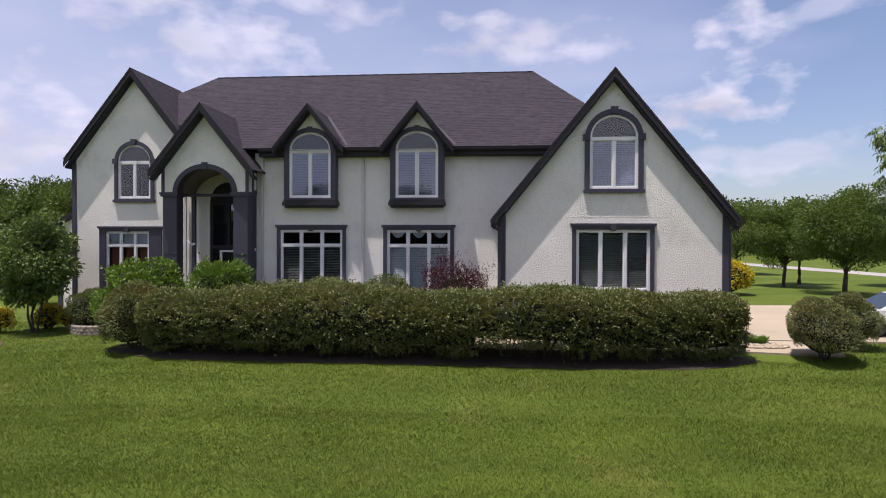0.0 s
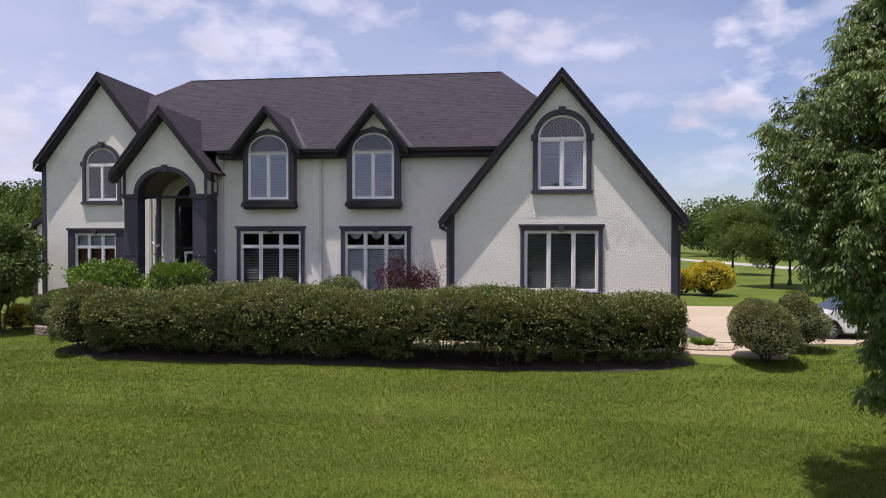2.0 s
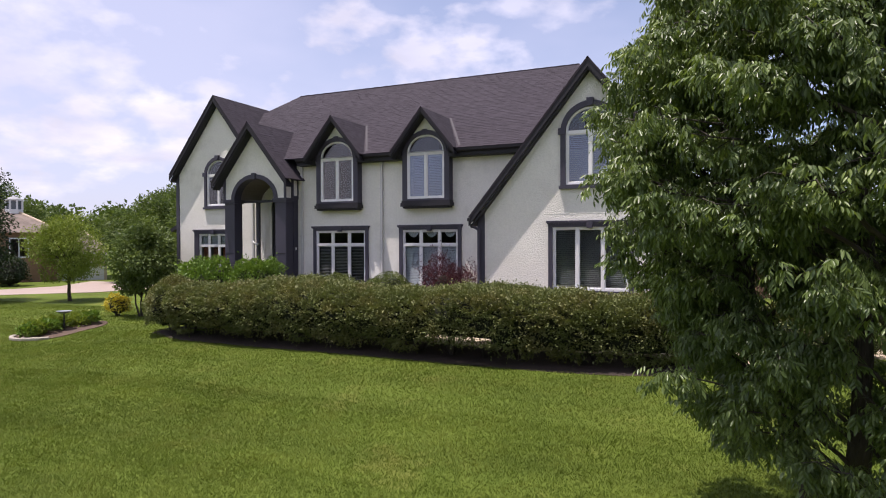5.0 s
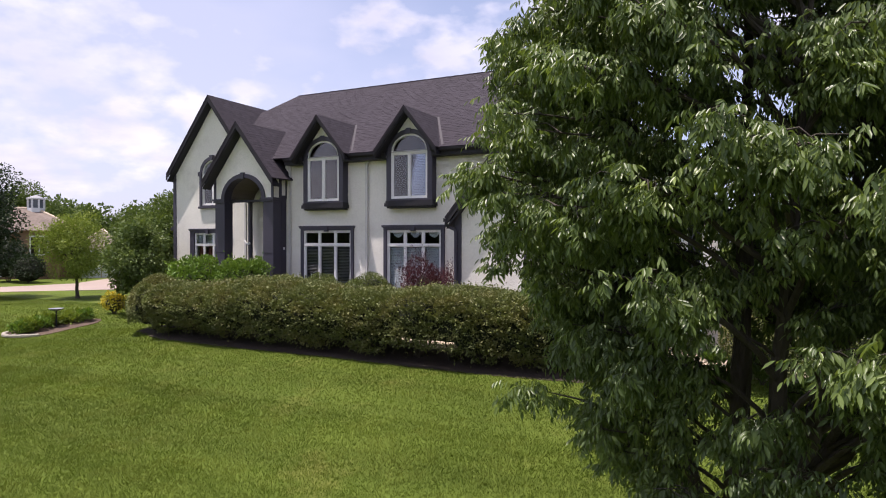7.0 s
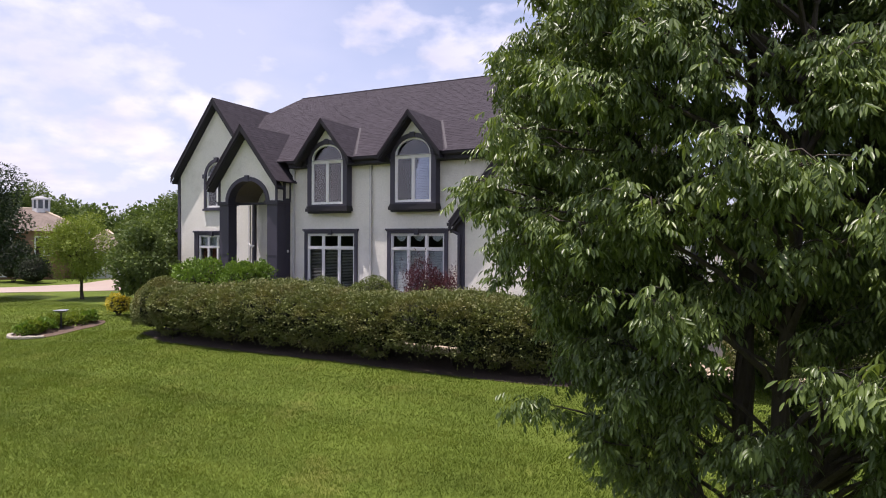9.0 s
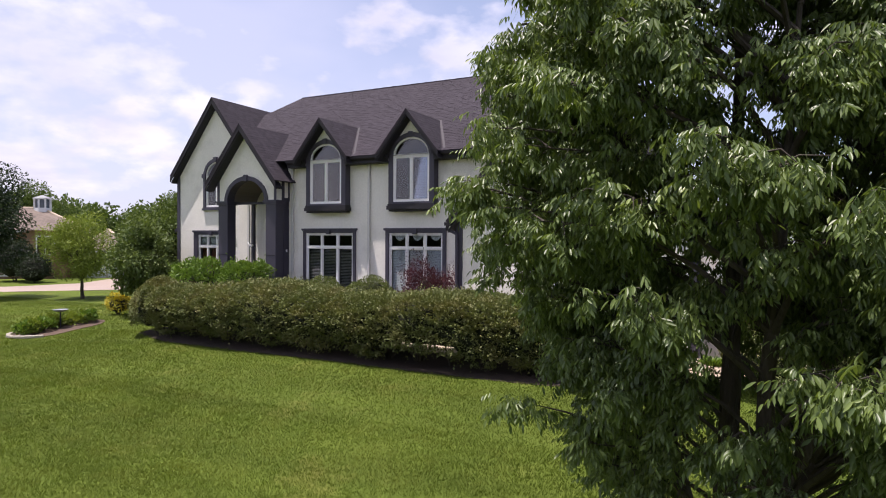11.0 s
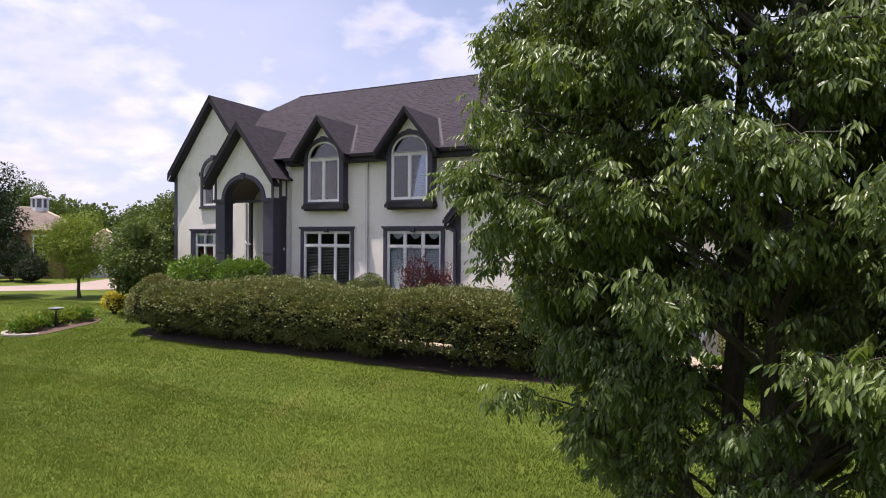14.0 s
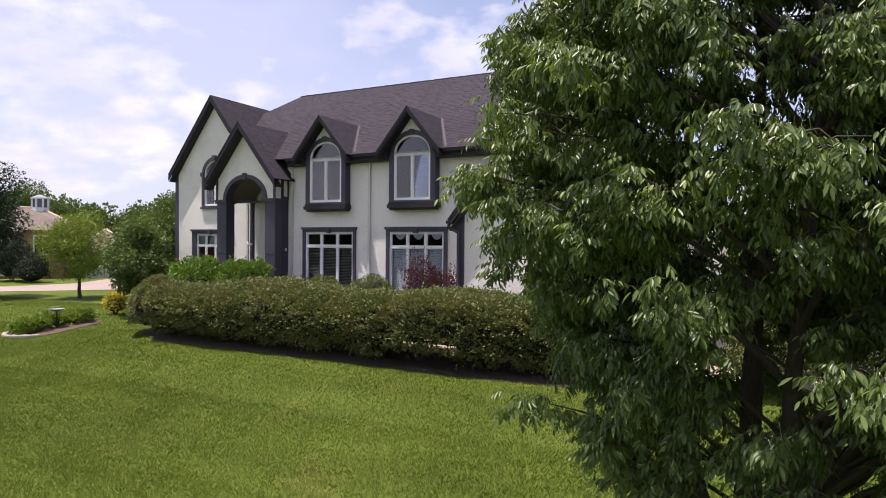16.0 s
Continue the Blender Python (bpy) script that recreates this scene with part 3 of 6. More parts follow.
# --- roofs
def gable_roof(name, cx, half, peak, drop, y_front, y_back_eave, y_back_ridge, board=0.26, soffit=True, label=""):
    """Two slopes from a front verge at y_front back to y_back_*, with verge boards and a dark soffit."""
    eave = peak - drop
    bm = bmesh.new()
    for s in (-1, 1):
        slab(bm, [(cx, y_front, peak), (cx + s * half, y_front, eave), (cx + s * half, y_back_eave, eave), (cx, y_back_ridge, peak)], 0.05)
    roof = part(name, bm, SHINGLE, house, label or "steep dark shingled gable roof")
    n = math.hypot(half, drop)
    off = 0.05
    for s in (-1, 1):
        b = bmesh.new()
        low = board * n / half
        p = [(cx, peak - off * n / half), (cx + s * half, eave - off * n / half), (cx + s * half, eave - low), (cx, peak - low)]
        vs = [b.verts.new((x, y, z)) for y in (y_front + 0.015, y_front + 0.06) for x, z in p]
        for q in ((0, 1, 2, 3), (7, 6, 5, 4), (0, 4, 5, 1), (1, 5, 6, 2), (2, 6, 7, 3), (3, 7, 4, 0)):
            b.faces.new([vs[i] for i in q])
        part("verge_board", b, FASCIA, house)
        b = bmesh.new()
        p2 = [(cx, peak - low - 0.0), (cx + s * half * 0.985, eave - low + 0.02), (cx + s * half * 0.985, eave - low - 0.06), (cx, peak - low - 0.08)]
        back = y_front + 0.5
        vs = [b.verts.new((x, y, z)) for y in (y_front + 0.06, back) for x, z in p2]
        for q in ((0, 1, 2, 3), (7, 6, 5, 4), (0, 4, 5, 1), (1, 5, 6, 2), (2, 6, 7, 3), (3, 7, 4, 0)):
            b.faces.new([vs[i] for i in q])
        part("soffit", b, FASCIA, house)
    return roof


def shingles(bm, origin, along, up, spans, v0, v1, rng, tab=0.21, course=0.155, skip=None):
    """Overlapping tabs on a slope. spans(v) gives the stretch of the slope at v metres from the eave."""
    o, a, u = Vector(origin), Vector(along).normalized(), Vector(up).normalized()
    n = a.cross(u).normalized()
    if n.z < 0:
        n = -n
    v, row = v0, 0
    while v < v1 - 0.03:
        s0, s1 = spans(v + course * 0.5)
        if s1 - s0 > 0.05:
            s = s0 - (row % 3) * tab / 3.0 - rng.random() * 0.05
            while s < s1:
                e = s + tab * (0.85 + 0.3 * rng.random())
                a0, a1 = max(s, s0), min(e, s1)
                if a1 - a0 > 0.02 and not (skip and skip(o + a * (a0 + a1) / 2 + u * (v + course / 2))):
                    h = 0.004 + 0.003 * rng.random() if rng.random() < 0.5 else 0.008 + 0.004 * rng.random()
                    top = min(course * 1.08, v1 - v)
                    p = [o + a * a0 + u * v + n * h, o + a * (a1 - 0.010) + u * v + n * h, o + a * (a1 - 0.010) + u * (v + top) + n * 0.003, o + a * a0 + u * (v + top) + n * 0.003]
                    vs = [bm.verts.new(q) for q in p]
                    bm.faces.new(vs)
                    w = [bm.verts.new(p[0] - n * h), bm.verts.new(p[1] - n * h)]
                    bm.faces.new((w[0], w[1], vs[1], vs[0]))
                s = e
        v += course
        row += 1


# main hipped roof
RL, RR = Vector((-13.85, RIDGE_Y, RIDGE_Z)), Vector((1.215, RIDGE_Y, RIDGE_Z))
HIP_R = Vector((5.05, EAVE_Y, EAVE_Z))
left_low = Vector((-16.3, 25.6, main_roof_z(25.6)))
bm = bmesh.new()
DORMERS = (-7.36, -3.33)


def on_slope(x, y):
    return (x, y, main_roof_z(y))


notched = [on_slope(-12.4, EAVE_Y)]
for c in DORMERS:
    notched += [on_slope(c - 0.98, EAVE_Y), on_slope(c - 0.98, 23.3), on_slope(c - 0.6, 24.0), on_slope(c + 0.6, 24.0), on_slope(c + 0.98, 23.3), on_slope(c + 0.98, EAVE_Y)]


def in_notch(p):
    return any(abs(p.x - c) < 1.0 and p.y < 23.3 or abs(p.x - c) < 0.95 and p.y < 24.3 for c in DORMERS)


TABS = (-5.95, -4.75)      # between the dormers every shingle lies by itself


def left_out(p):
    return in_notch(p) or TABS[0] < p.x < TABS[1]


slab(bm, notched + [HIP_R, RR, RL, left_low, (-12.9, 24.7, main_roof_z(24.7))], 0.05)
slab(bm, [HIP_R, (5.05, 36.15, EAVE_Z), RR], 0.05)
slab(bm, [(-18.2, 36.15, EAVE_Z), (5.05, 36.15, EAVE_Z), RR, RL], 0.05)
slab(bm, [left_low, (-18.2, 27.6, EAVE_Z + 0.2), (-18.2, 36.15, EAVE_Z), RL], 0.05)
main_roof = part("roof", bm, SHINGLE, house, "large dark asphalt shingled hipped roof")

slope_up = Vector((0, RIDGE_Y - EAVE_Y, RIDGE_Z - EAVE_Z)).normalized()
slope_len = (RL - Vector((RL.x, EAVE_Y, EAVE_Z))).length


def main_span(v):
    y = EAVE_Y + v / slope_len * (RIDGE_Y - EAVE_Y)
    f = v / slope_len
    right = HIP_R.x + (RR.x - HIP_R.x) * f
    left = -12.4 - 0.5 * (y - EAVE_Y) / 1.75 if y < 24.7 else (-12.9 - (y - 24.7) / 0.9 * 3.4 if y < 25.6 else left_low.x + (RL.x - left_low.x) * (y - 25.6) / (RIDGE_Y - 25.6))
    return left, right


rng = random.Random(4)
bm = bmesh.new()
shingles(bm, (0, EAVE_Y, EAVE_Z), (1, 0, 0), slope_up, main_span, 0.0, slope_len, rng, skip=left_out)
tagged(part("shingle_layer", bm, SHINGLE, main_roof), kind="stuff")
tab_meshes = []
for w, hh in ((0.196, 0.006), (0.180, 0.011), (0.202, 0.009)):
    bm = bmesh.new()
    v = [bm.verts.new(p) for p in ((0, 0, hh), (w, 0, hh), (w, 0.168, 0.004), (0, 0.168, 0.004), (0, 0, 0.001), (w, 0, 0.001))]
    bm.faces.new(v[:4])
    bm.faces.new((v[4], v[5], v[1], v[0]))
    tab_meshes.append(mesh_of("shingle", bm, SHINGLE_TAB))
tilt = math.degrees(math.atan2(slope_up.z, slope_up.y))
for row in range(int(slope_len / 0.155)):
    foot = Vector((0, EAVE_Y, EAVE_Z)) + slope_up * (row * 0.155)
    for k in range(6):
        ob = new("shingle", tab_meshes[(row * 7 + k * 5) % 3])
        ob.parent, ob.matrix_parent_inverse = main_roof, main_roof.matrix_world.inverted()
        ob.matrix_basis = pose(TABS[0] - 0.08 + 0.07 * (row % 3) + k * 0.207, foot.y, foot.z, tilt)
bm = bmesh.new()
for i in range(50):
    x = RL.x + (RR.x - RL.x) * i / 50
    box(bm, x, x + 0.30, RIDGE_Y - 0.13, RIDGE_Y + 0.13, RIDGE_Z - 0.09, RIDGE_Z - 0.03 + 0.006 * (i % 2))
part("ridge_cap", bm, SHINGLE, main_roof)
# eave: board, gutter
for e0, e1 in ((-9.3, -8.36), (-6.36, -4.33), (-2.33, 5.0)):
    part("eave_board", boxes((e0, e1, EAVE_Y + 0.06, EAVE_Y + 0.10, EAVE_Z - 0.30, EAVE_Z - 0.02), (e0, e1, EAVE_Y + 0.10, MAIN_Y, EAVE_Z - 0.31, EAVE_Z - 0.27)), FASCIA, house)


def gutter(x0, x1, y, z, name="gutter"):
    bm = bmesh.new()
    prof = [(0.0, 0.0), (-0.02, -0.10), (-0.07, -0.13), (-0.115, -0.08), (-0.125, 0.0), (-0.112, 0.0), (-0.10, -0.07), (-0.065, -0.115), (-0.03, -0.09), (-0.012, 0.0)]
    a = [bm.verts.new((x0, y + p[0], z + p[1])) for p in prof]
    b = [bm.verts.new((x1, y + p[0], z + p[1])) for p in prof]
    for i in range(len(prof)):
        j = (i + 1) % len(prof)
        bm.faces.new((a[i], a[j], b[j], b[i]))
    bm.faces.new(a)
    bm.faces.new(b[::-1])
    return part(name, bm, FASCIA, house, "dark metal rain gutter")


for g0, g1 in ((-9.3, -8.40), (-6.32, -4.37), (-2.29, 1.45)):
    gutter(g0, g1, EAVE_Y + 0.06, EAVE_Z - 0.03)

# gables
gable_roof("wing_roof", WING_X + 0.01, 3.90, 9.01, 4.81, 20.51, 29.0, 29.0, 0.19)
gable_roof("left_gable_roof", LEFT_X + 0.03, 2.90, 10.44, 3.69, 24.38, 29.0, 28.5, 0.19)
gable_roof("porch_roof", PORCH_X + 0.02, 2.0, 8.48, 2.47, 22.12, 24.4, 25.35, 0.18)


def gable_shingles(parent, cx, half, peak, drop, y0, y1_eave, y1_ridge, sides=(1, -1)):
    n = math.hypot(half, drop)
    for s in sides:
        bm = bmesh.new()
        up = Vector((-s * half, 0, drop)).normalized()
        shingles(bm, (cx + s * half, 0, peak - drop), (0, 1, 0), up, lambda v: (y0 + 0.0, y1_eave + (y1_ridge - y1_eave) * v / n), 0, n, rng)
        tagged(part("shingle_layer", bm, SHINGLE, parent), kind="stuff")


by_name = bpy.data.objects
gable_shingles(by_name["wing_roof"], WING_X + 0.01, 3.90, 9.01, 4.81, 20.51, 29.0, 29.0)
gable_shingles(by_name["left_gable_roof"], LEFT_X + 0.03, 2.90, 10.44, 3.69, 24.38, 29.0, 28.5)
gable_shingles(by_name["porch_roof"], PORCH_X + 0.02, 2.0, 8.48, 2.47, 22.12, 24.4, 25.35)

# wing eave gutters (run back from the front) and downspout elbows
for s, x in ((-1, WING_X + 0.03 - 3.90), (1, WING_X + 0.03 + 3.90)):
    bm = boxes((x - 0.06, x + 0.06, 20.50, 23.4 if s < 0 else 29.0, 4.06, 4.17))
    part("gutter", bm, FASCIA, house, "dark metal rain gutter")
bm = bmesh.new()
tube(bm, (-0.52, 20.62, 4.05), (-0.52, 20.62, 3.92), 0.045, 0.045, 8)
tube(bm, (-0.52, 20.62, 3.94), (-0.25, 20.75, 3.78), 0.045, 0.045, 8)
tube(bm, (-0.25, 20.75, 3.80), (-0.25, 20.75, 0.45), 0.045, 0.045, 8)
part("downspout", bm, TRIM, house, "dark downspout with an elbow")
bm = bmesh.new()
tube(bm, (7.27, 20.62, 4.05), (7.27, 20.62, 3.95), 0.045, 0.045, 8)
tube(bm, (7.27, 20.62, 3.96), (7.06, 20.9, 3.80), 0.045, 0.045, 8)
tube(bm, (7.06, 20.9, 3.82), (7.06, 20.9, 0.45), 0.045, 0.045, 8)
part("downspout", bm, TRIM, house, "dark downspout with an elbow")
for x in (-5.41, -9.30):
    bm = boxes((x - 0.045, x + 0.045, MAIN_Y - 0.10, MAIN_Y - 0.03, 0.4, 6.45))
    box(bm, x - 0.055, x + 0.055, MAIN_Y - 0.11, MAIN_Y, 6.40, 6.62)
    for z in (1.5, 3.6, 5.5):
        box(bm, x - 0.06, x + 0.06, MAIN_Y - 0.108, MAIN_Y, z, z + 0.04)
    part("downspout", bm, SPOUT, house, "pale painted square downspout")


# --- windows on the walls
trimmed_window(*WW, WING_Y, 0.13, 0.13, 0.10, 3, blind_mat=BLIND_DARK, tilt=26, label="three-light window with half-open blinds, dark surround")
trimmed_window(*WU[:4], WING_Y, 0.16, 0.2, 0.10, 2, arch_top=WU[4], arch_trim=7.74, tilt=55, label="arched two-light window with pale blinds, dark surround")
trimmed_window(*W1, MAIN_Y, 0.13, 0.12, 0.10, 3, transom=3.27, blind_mat=BLIND_DARK, tilt=24, bare=((1, 0), (1, 1), (1, 2)), label="three-light window with transoms and dark blinds")
trimmed_window(*W2, MAIN_Y, 0.14, 0.12, 0.10, 3, transom=3.27, blind_mat=BLIND_PALE, tilt=62, bare=((1, 0), (1, 1), (1, 2)), label="three-light window with transoms and closed pale blinds")
trimmed_window(*W0, LEFT_Y, 0.28, 0.14, 0.10, 3, transom=3.22, blind_mat=BLIND_PALE, tilt=62, bare=((0, 0), (0, 1), (0, 2)), label="three-light window with transoms and a rust curtain", wide=0.25)
trimmed_window(*WL[:4], LEFT_Y, 0.14, 0.16, 0.12, 2, arch_top=WL[4], arch_trim=7.52, blind_mat=BLIND, tilt=80, label="arched two-light window with pale blinds, dark surround")
for c in range(3):
    bm = bmesh.new()
    for k in range(34):
        x = W0[0] + 0.08 + c * 0.62 + k * 0.014
        bm.verts.new((x, LEFT_Y + 0.20 + 0.025 * math.sin(k * 1.3), 1.35))
        bm.verts.new((x, LEFT_Y + 0.20 + 0.025 * math.sin(k * 1.3), 3.16))
    bm.verts.ensure_lookup_table()
    for k in range(33):
        bm.faces.new([bm.verts[i] for i in (2 * k, 2 * k + 2, 2 * k + 3, 2 * k + 1)])
    part("curtain", bm, CURTAIN, house, "rust coloured curtain behind glass")
# scalloped valances behind the transoms of one window
for c in range(3):
    bm = bmesh.new()
    x0 = W2[0] + 0.12 + c * 0.793
    top = [bm.verts.new((x0 + i * 0.055, MAIN_Y + 0.16, 3.78)) for i in range(11)]
    low = [bm.verts.new((x0 + i * 0.055, MAIN_Y + 0.16 + 0.01 * math.sin(i * 2), 3.78 - 0.22 * math.sin(math.pi * i / 10))) for i in range(11)]
    for i in range(10):
        if i not in (0, 9):
            bm.faces.new((top[i], top[i + 1], low[i + 1], low[i]))
    part("valance", bm, BLIND_PALE, house, "pale scalloped valance behind glass")


# --- dormer bays
def dormer(cx):
    """A boxed-out arched window under its own steep little roof."""
    x0, x1, y = cx - 1.0, cx + 1.0, 23.08
    g0, g1, z0, spring, top = cx - 0.79, cx + 0.79, 5.05, 6.82, 7.50
    body = plate([(x0, 4.92), (x1, 4.92), (x1, 7.05), (cx, 8.34), (x0, 7.05)], [arched(g0, g1, z0, spring, top)], y, y + 0.10)
    box(body, x0, x0 + 0.08, y + 0.10, MAIN_Y, 4.92, 7.0)
    box(body, x1 - 0.08, x1, y + 0.10, MAIN_Y, 4.92, 7.0)
    box(body, x0, x1, y + 0.10, MAIN_Y + 0.2, 4.92, 5.0)
    win = part("dormer_window", body, TRIM, house, "arched window bay with dark panelled front")
    ledge = boxes((x0 - 0.02, x1 + 0.02, y - 0.03, MAIN_Y, 4.90, 4.98), (x0 - 0.05, x1 + 0.05, y - 0.07, MAIN_Y, 4.76, 4.90), (x0 + 0.02, x1 - 0.02, y + 0.0, MAIN_Y, 4.69, 4.76))
    part("ledge", ledge, FASCIA, win, "dark stepped ledge")
    # stucco gable triangle above the arch
    tri = []
    for i in range(9):
        a = math.pi * (0.27 + 0.46 * i / 8)
        tri.append((cx + 0.93 * math.cos(a), spring + 0.84 * math.sin(a) + 0.02))
    part("gable_panel", plate(tri + [(cx, 8.24)], [], y - 0.012, y), STUCCO, win, "small stucco gable panel")
    arch = plate(arched(g0 - 0.13, g1 + 0.13, spring, spring + 0.01, top + 0.15)[2:] , [arched(g0, g1, spring, spring + 0.02, top)[2:]], y - 0.05, y)
    part("arch_moulding", arch, TRIM, win)
    key = boxes((cx - 0.10, cx + 0.10, y - 0.08, y, top - 0.01, top + 0.20))
    part("keystone", key, TRIM, win)
    sash_set(win, g0, g1, z0, spring, y + 0.02, 2, None, top, True, BLIND, 58)
    r = gable_roof("dormer_roof", cx + 0.05, 1.34, 8.49, 1.62, 22.58, 23.1, 25.32, 0.125)
    gable_shingles(r, cx + 0.05, 1.34, 8.49, 1.62, 22.58, 23.1, 25.32)
    for s in (-1, 1):
        b = bmesh.new()
        tip, eave = Vector((cx + 0.05, 25.32, 8.51)), Vector((cx + 0.05 + s * 1.34, 23.05, 6.98))
        w = Vector((s * 0.07, 0.05, 0.03))
        b.faces.new([b.verts.new(p) for p in (tip, eave, eave + w, tip + w)])
        part("valley", b, FLASHING, r)


for c in DORMERS:
    dormer(c)

# --- porch
PX0, PX1 = -12.86, -9.55
part("porch_front", plate([(PX0, 5.2), (PX0 + 0.55, 5.2)] + [(PORCH_X + 1.09 * math.cos(math.pi * (1 - i / 16)), 5.2 + 0.93 * math.sin(math.pi * i / 16)) for i in range(1, 16)]
                          + [(PX1 - 0.56, 5.2), (PX1, 5.2), (PX1, 6.30), (PORCH_X, 8.3), (PX0, 6.30)], [], PORCH_Y, PORCH_Y + 0.35), STUCCO, house, "stucco porch gable above an arch")
for x0, x1 in ((PX0, PX0 + 0.56), (PX1 - 0.57, PX1)):
    col = part("porch_column", soft_box(x0, x1, PORCH_Y, PORCH_Y + 0.5, 0.2, 5.1, 0.02), TRIM, house, "tall square dark painted column")
    part("capital", boxes((x0 - 0.05, x1 + 0.05, PORCH_Y - 0.06, PORCH_Y + 0.55, 5.08, 5.16), (x0 - 0.08, x1 + 0.08, PORCH_Y - 0.09, PORCH_Y + 0.58, 5.16, 5.24)), TRIM, col)
    part("rail", boxes((x0 + 0.05, x1 - 0.05, PORCH_Y - 0.012, PORCH_Y, 2.9, 2.93)), FASCIA, col)
ring = [(PORCH_X + 1.24 * math.cos(math.pi * i / 20), 5.22 + 1.07 * math.sin(math.pi * i / 20)) for i in range(21)]
ring += [(PORCH_X + 1.06 * math.cos(math.pi * i / 20), 5.22 + 0.90 * math.sin(math.pi * i / 20)) for i in range(20, -1, -1)]
part("arch_moulding", plate(ring, [], PORCH_Y - 0.06, PORCH_Y + 0.36), TRIM, house)
part("keystone", boxes((PORCH_X - 0.10, PORCH_X + 0.10, PORCH_Y - 0.10, PORCH_Y, 6.08, 6.34)), TRIM, house)
for x0, x1 in ((PX0 - 0.03, PX0 + 0.09), (PX1 - 0.09, PX1 + 0.03)):
    part("corner_board", boxes((x0, x1, PORCH_Y - 0.03, PORCH_Y, 5.24, 6.2)), TRIM, house)
# porch sides, ceiling, back wall
part("porch_side", boxes((PX1 - 0.2, PX1, PORCH_Y + 0.5, MAIN_Y, 0.2, 5.2), (PX1 - 0.2, PX1 + 0.03, PORCH_Y + 0.36, MAIN_Y, 5.2, 6.12)), TRIM, house, "dark panelled porch side")
part("plaque", boxes((PX1, PX1 + 0.02, PORCH_Y + 0.62, PORCH_Y + 0.70, 3.05, 3.16)), VINYL, house, "small pale wall plaque with plain bars")
part("side_panel", boxes((PX1 + 0.03, PX1 + 0.045, PORCH_Y + 0.5, MAIN_Y - 0.12, 5.35, 6.0)), STUCCO, house)
each("porch_side", STUCCO, house, (PX1 - 0.2, PX1, MAIN_Y, 25.3, 0.2, 6.12), (PX0, PX0 + 0.2, PORCH_Y + 0.36, 24.75, 5.2, 6.12))
bm = bmesh.new()
for i in range(16):
    a0, a1 = math.pi * i / 16, math.pi * (i + 1) / 16
    p = [(PORCH_X + 1.44 * math.cos(a), y, 5.2 + 0.95 * math.sin(a)) for a, y in ((a0, 22.9), (a1, 22.9), (a1, 25.2), (a0, 25.2))]
    bm.faces.new([bm.verts.new(q) for q in p])
part("porch_ceiling", bm, surface("porch_ceiling_brown", (0.13, 0.115, 0.10), (0.18, 0.16, 0.14), 0.8, 0.8, 12, 0.3, 30), house, "dark brown porch ceiling")
part("porch_back", plate(rect(-12.85, PX1 - 0.2, 0.0, 6.9), [arched(-12.05, -10.50, 0.75, 5.0, 5.80)], 24.75, 24.97), STUCCO, house, "pale stucco wall inside the porch")
entry = part("entry_glazing", plate(arched(-12.05, -10.50, 0.75, 5.0, 5.80), [rect(-11.93, -11.32, 3.25, 4.9), rect(-11.22, -10.62, 3.25, 4.9), rect(-11.93, -11.32, 0.9, 3.1), rect(-11.22, -10.62, 0.9, 3.1)], 24.80, 24.92), FASCIA, house, "tall dark arched entry glazing")
for x0, x1 in ((-11.93, -11.32), (-11.22, -10.62)):
    for lo, hi in ((3.25, 4.9), (0.9, 3.1)):
        part("pane", boxes((x0, x1, 24.85, 24.86, lo, hi)), GLASS, entry)
part("window_frame", plate(rect(-11.62, -10.95, 1.4, 3.05), [rect(-11.54, -11.03, 1.48, 2.97)], 24.74, 24.79), VINYL, entry)
part("post", boxes((-12.62, -12.48, 24.36, 24.50, 0.5, 5.2)), TRIM, house, "slim dark porch post")
part("post", boxes((-13.05, -12.95, 24.55, 24.65, 0.5, 5.2)), SPOUT, house, "slim pale post against the wall")
bm = bmesh.new()
tube(bm, (-12.78, 24.30, 3.44), (-12.56, 24.26, 3.26), 0.03, 0.03, 8)
tube(bm, (-12.56, 24.26, 3.26), (-12.44, 24.30, 3.32), 0.055, 0.04, 8)
part("wall_lamp", bm, VINYL, house, "small white bracket lamp")
part("porch_floor", boxes((PX0, PX1, PORCH_Y - 0.1, 25.1, 0.2, 0.72), (PX0 + 0.4, PX1 - 0.4, PORCH_Y - 0.5, PORCH_Y - 0.1, 0.2, 0.5)), CONCRETE, house)
part("soffit_beam", boxes((PX0 + 0.2, PX1 - 0.2, PORCH_Y + 0.36, PORCH_Y + 0.45, 5.1, 5.2)), FASCIA, house)


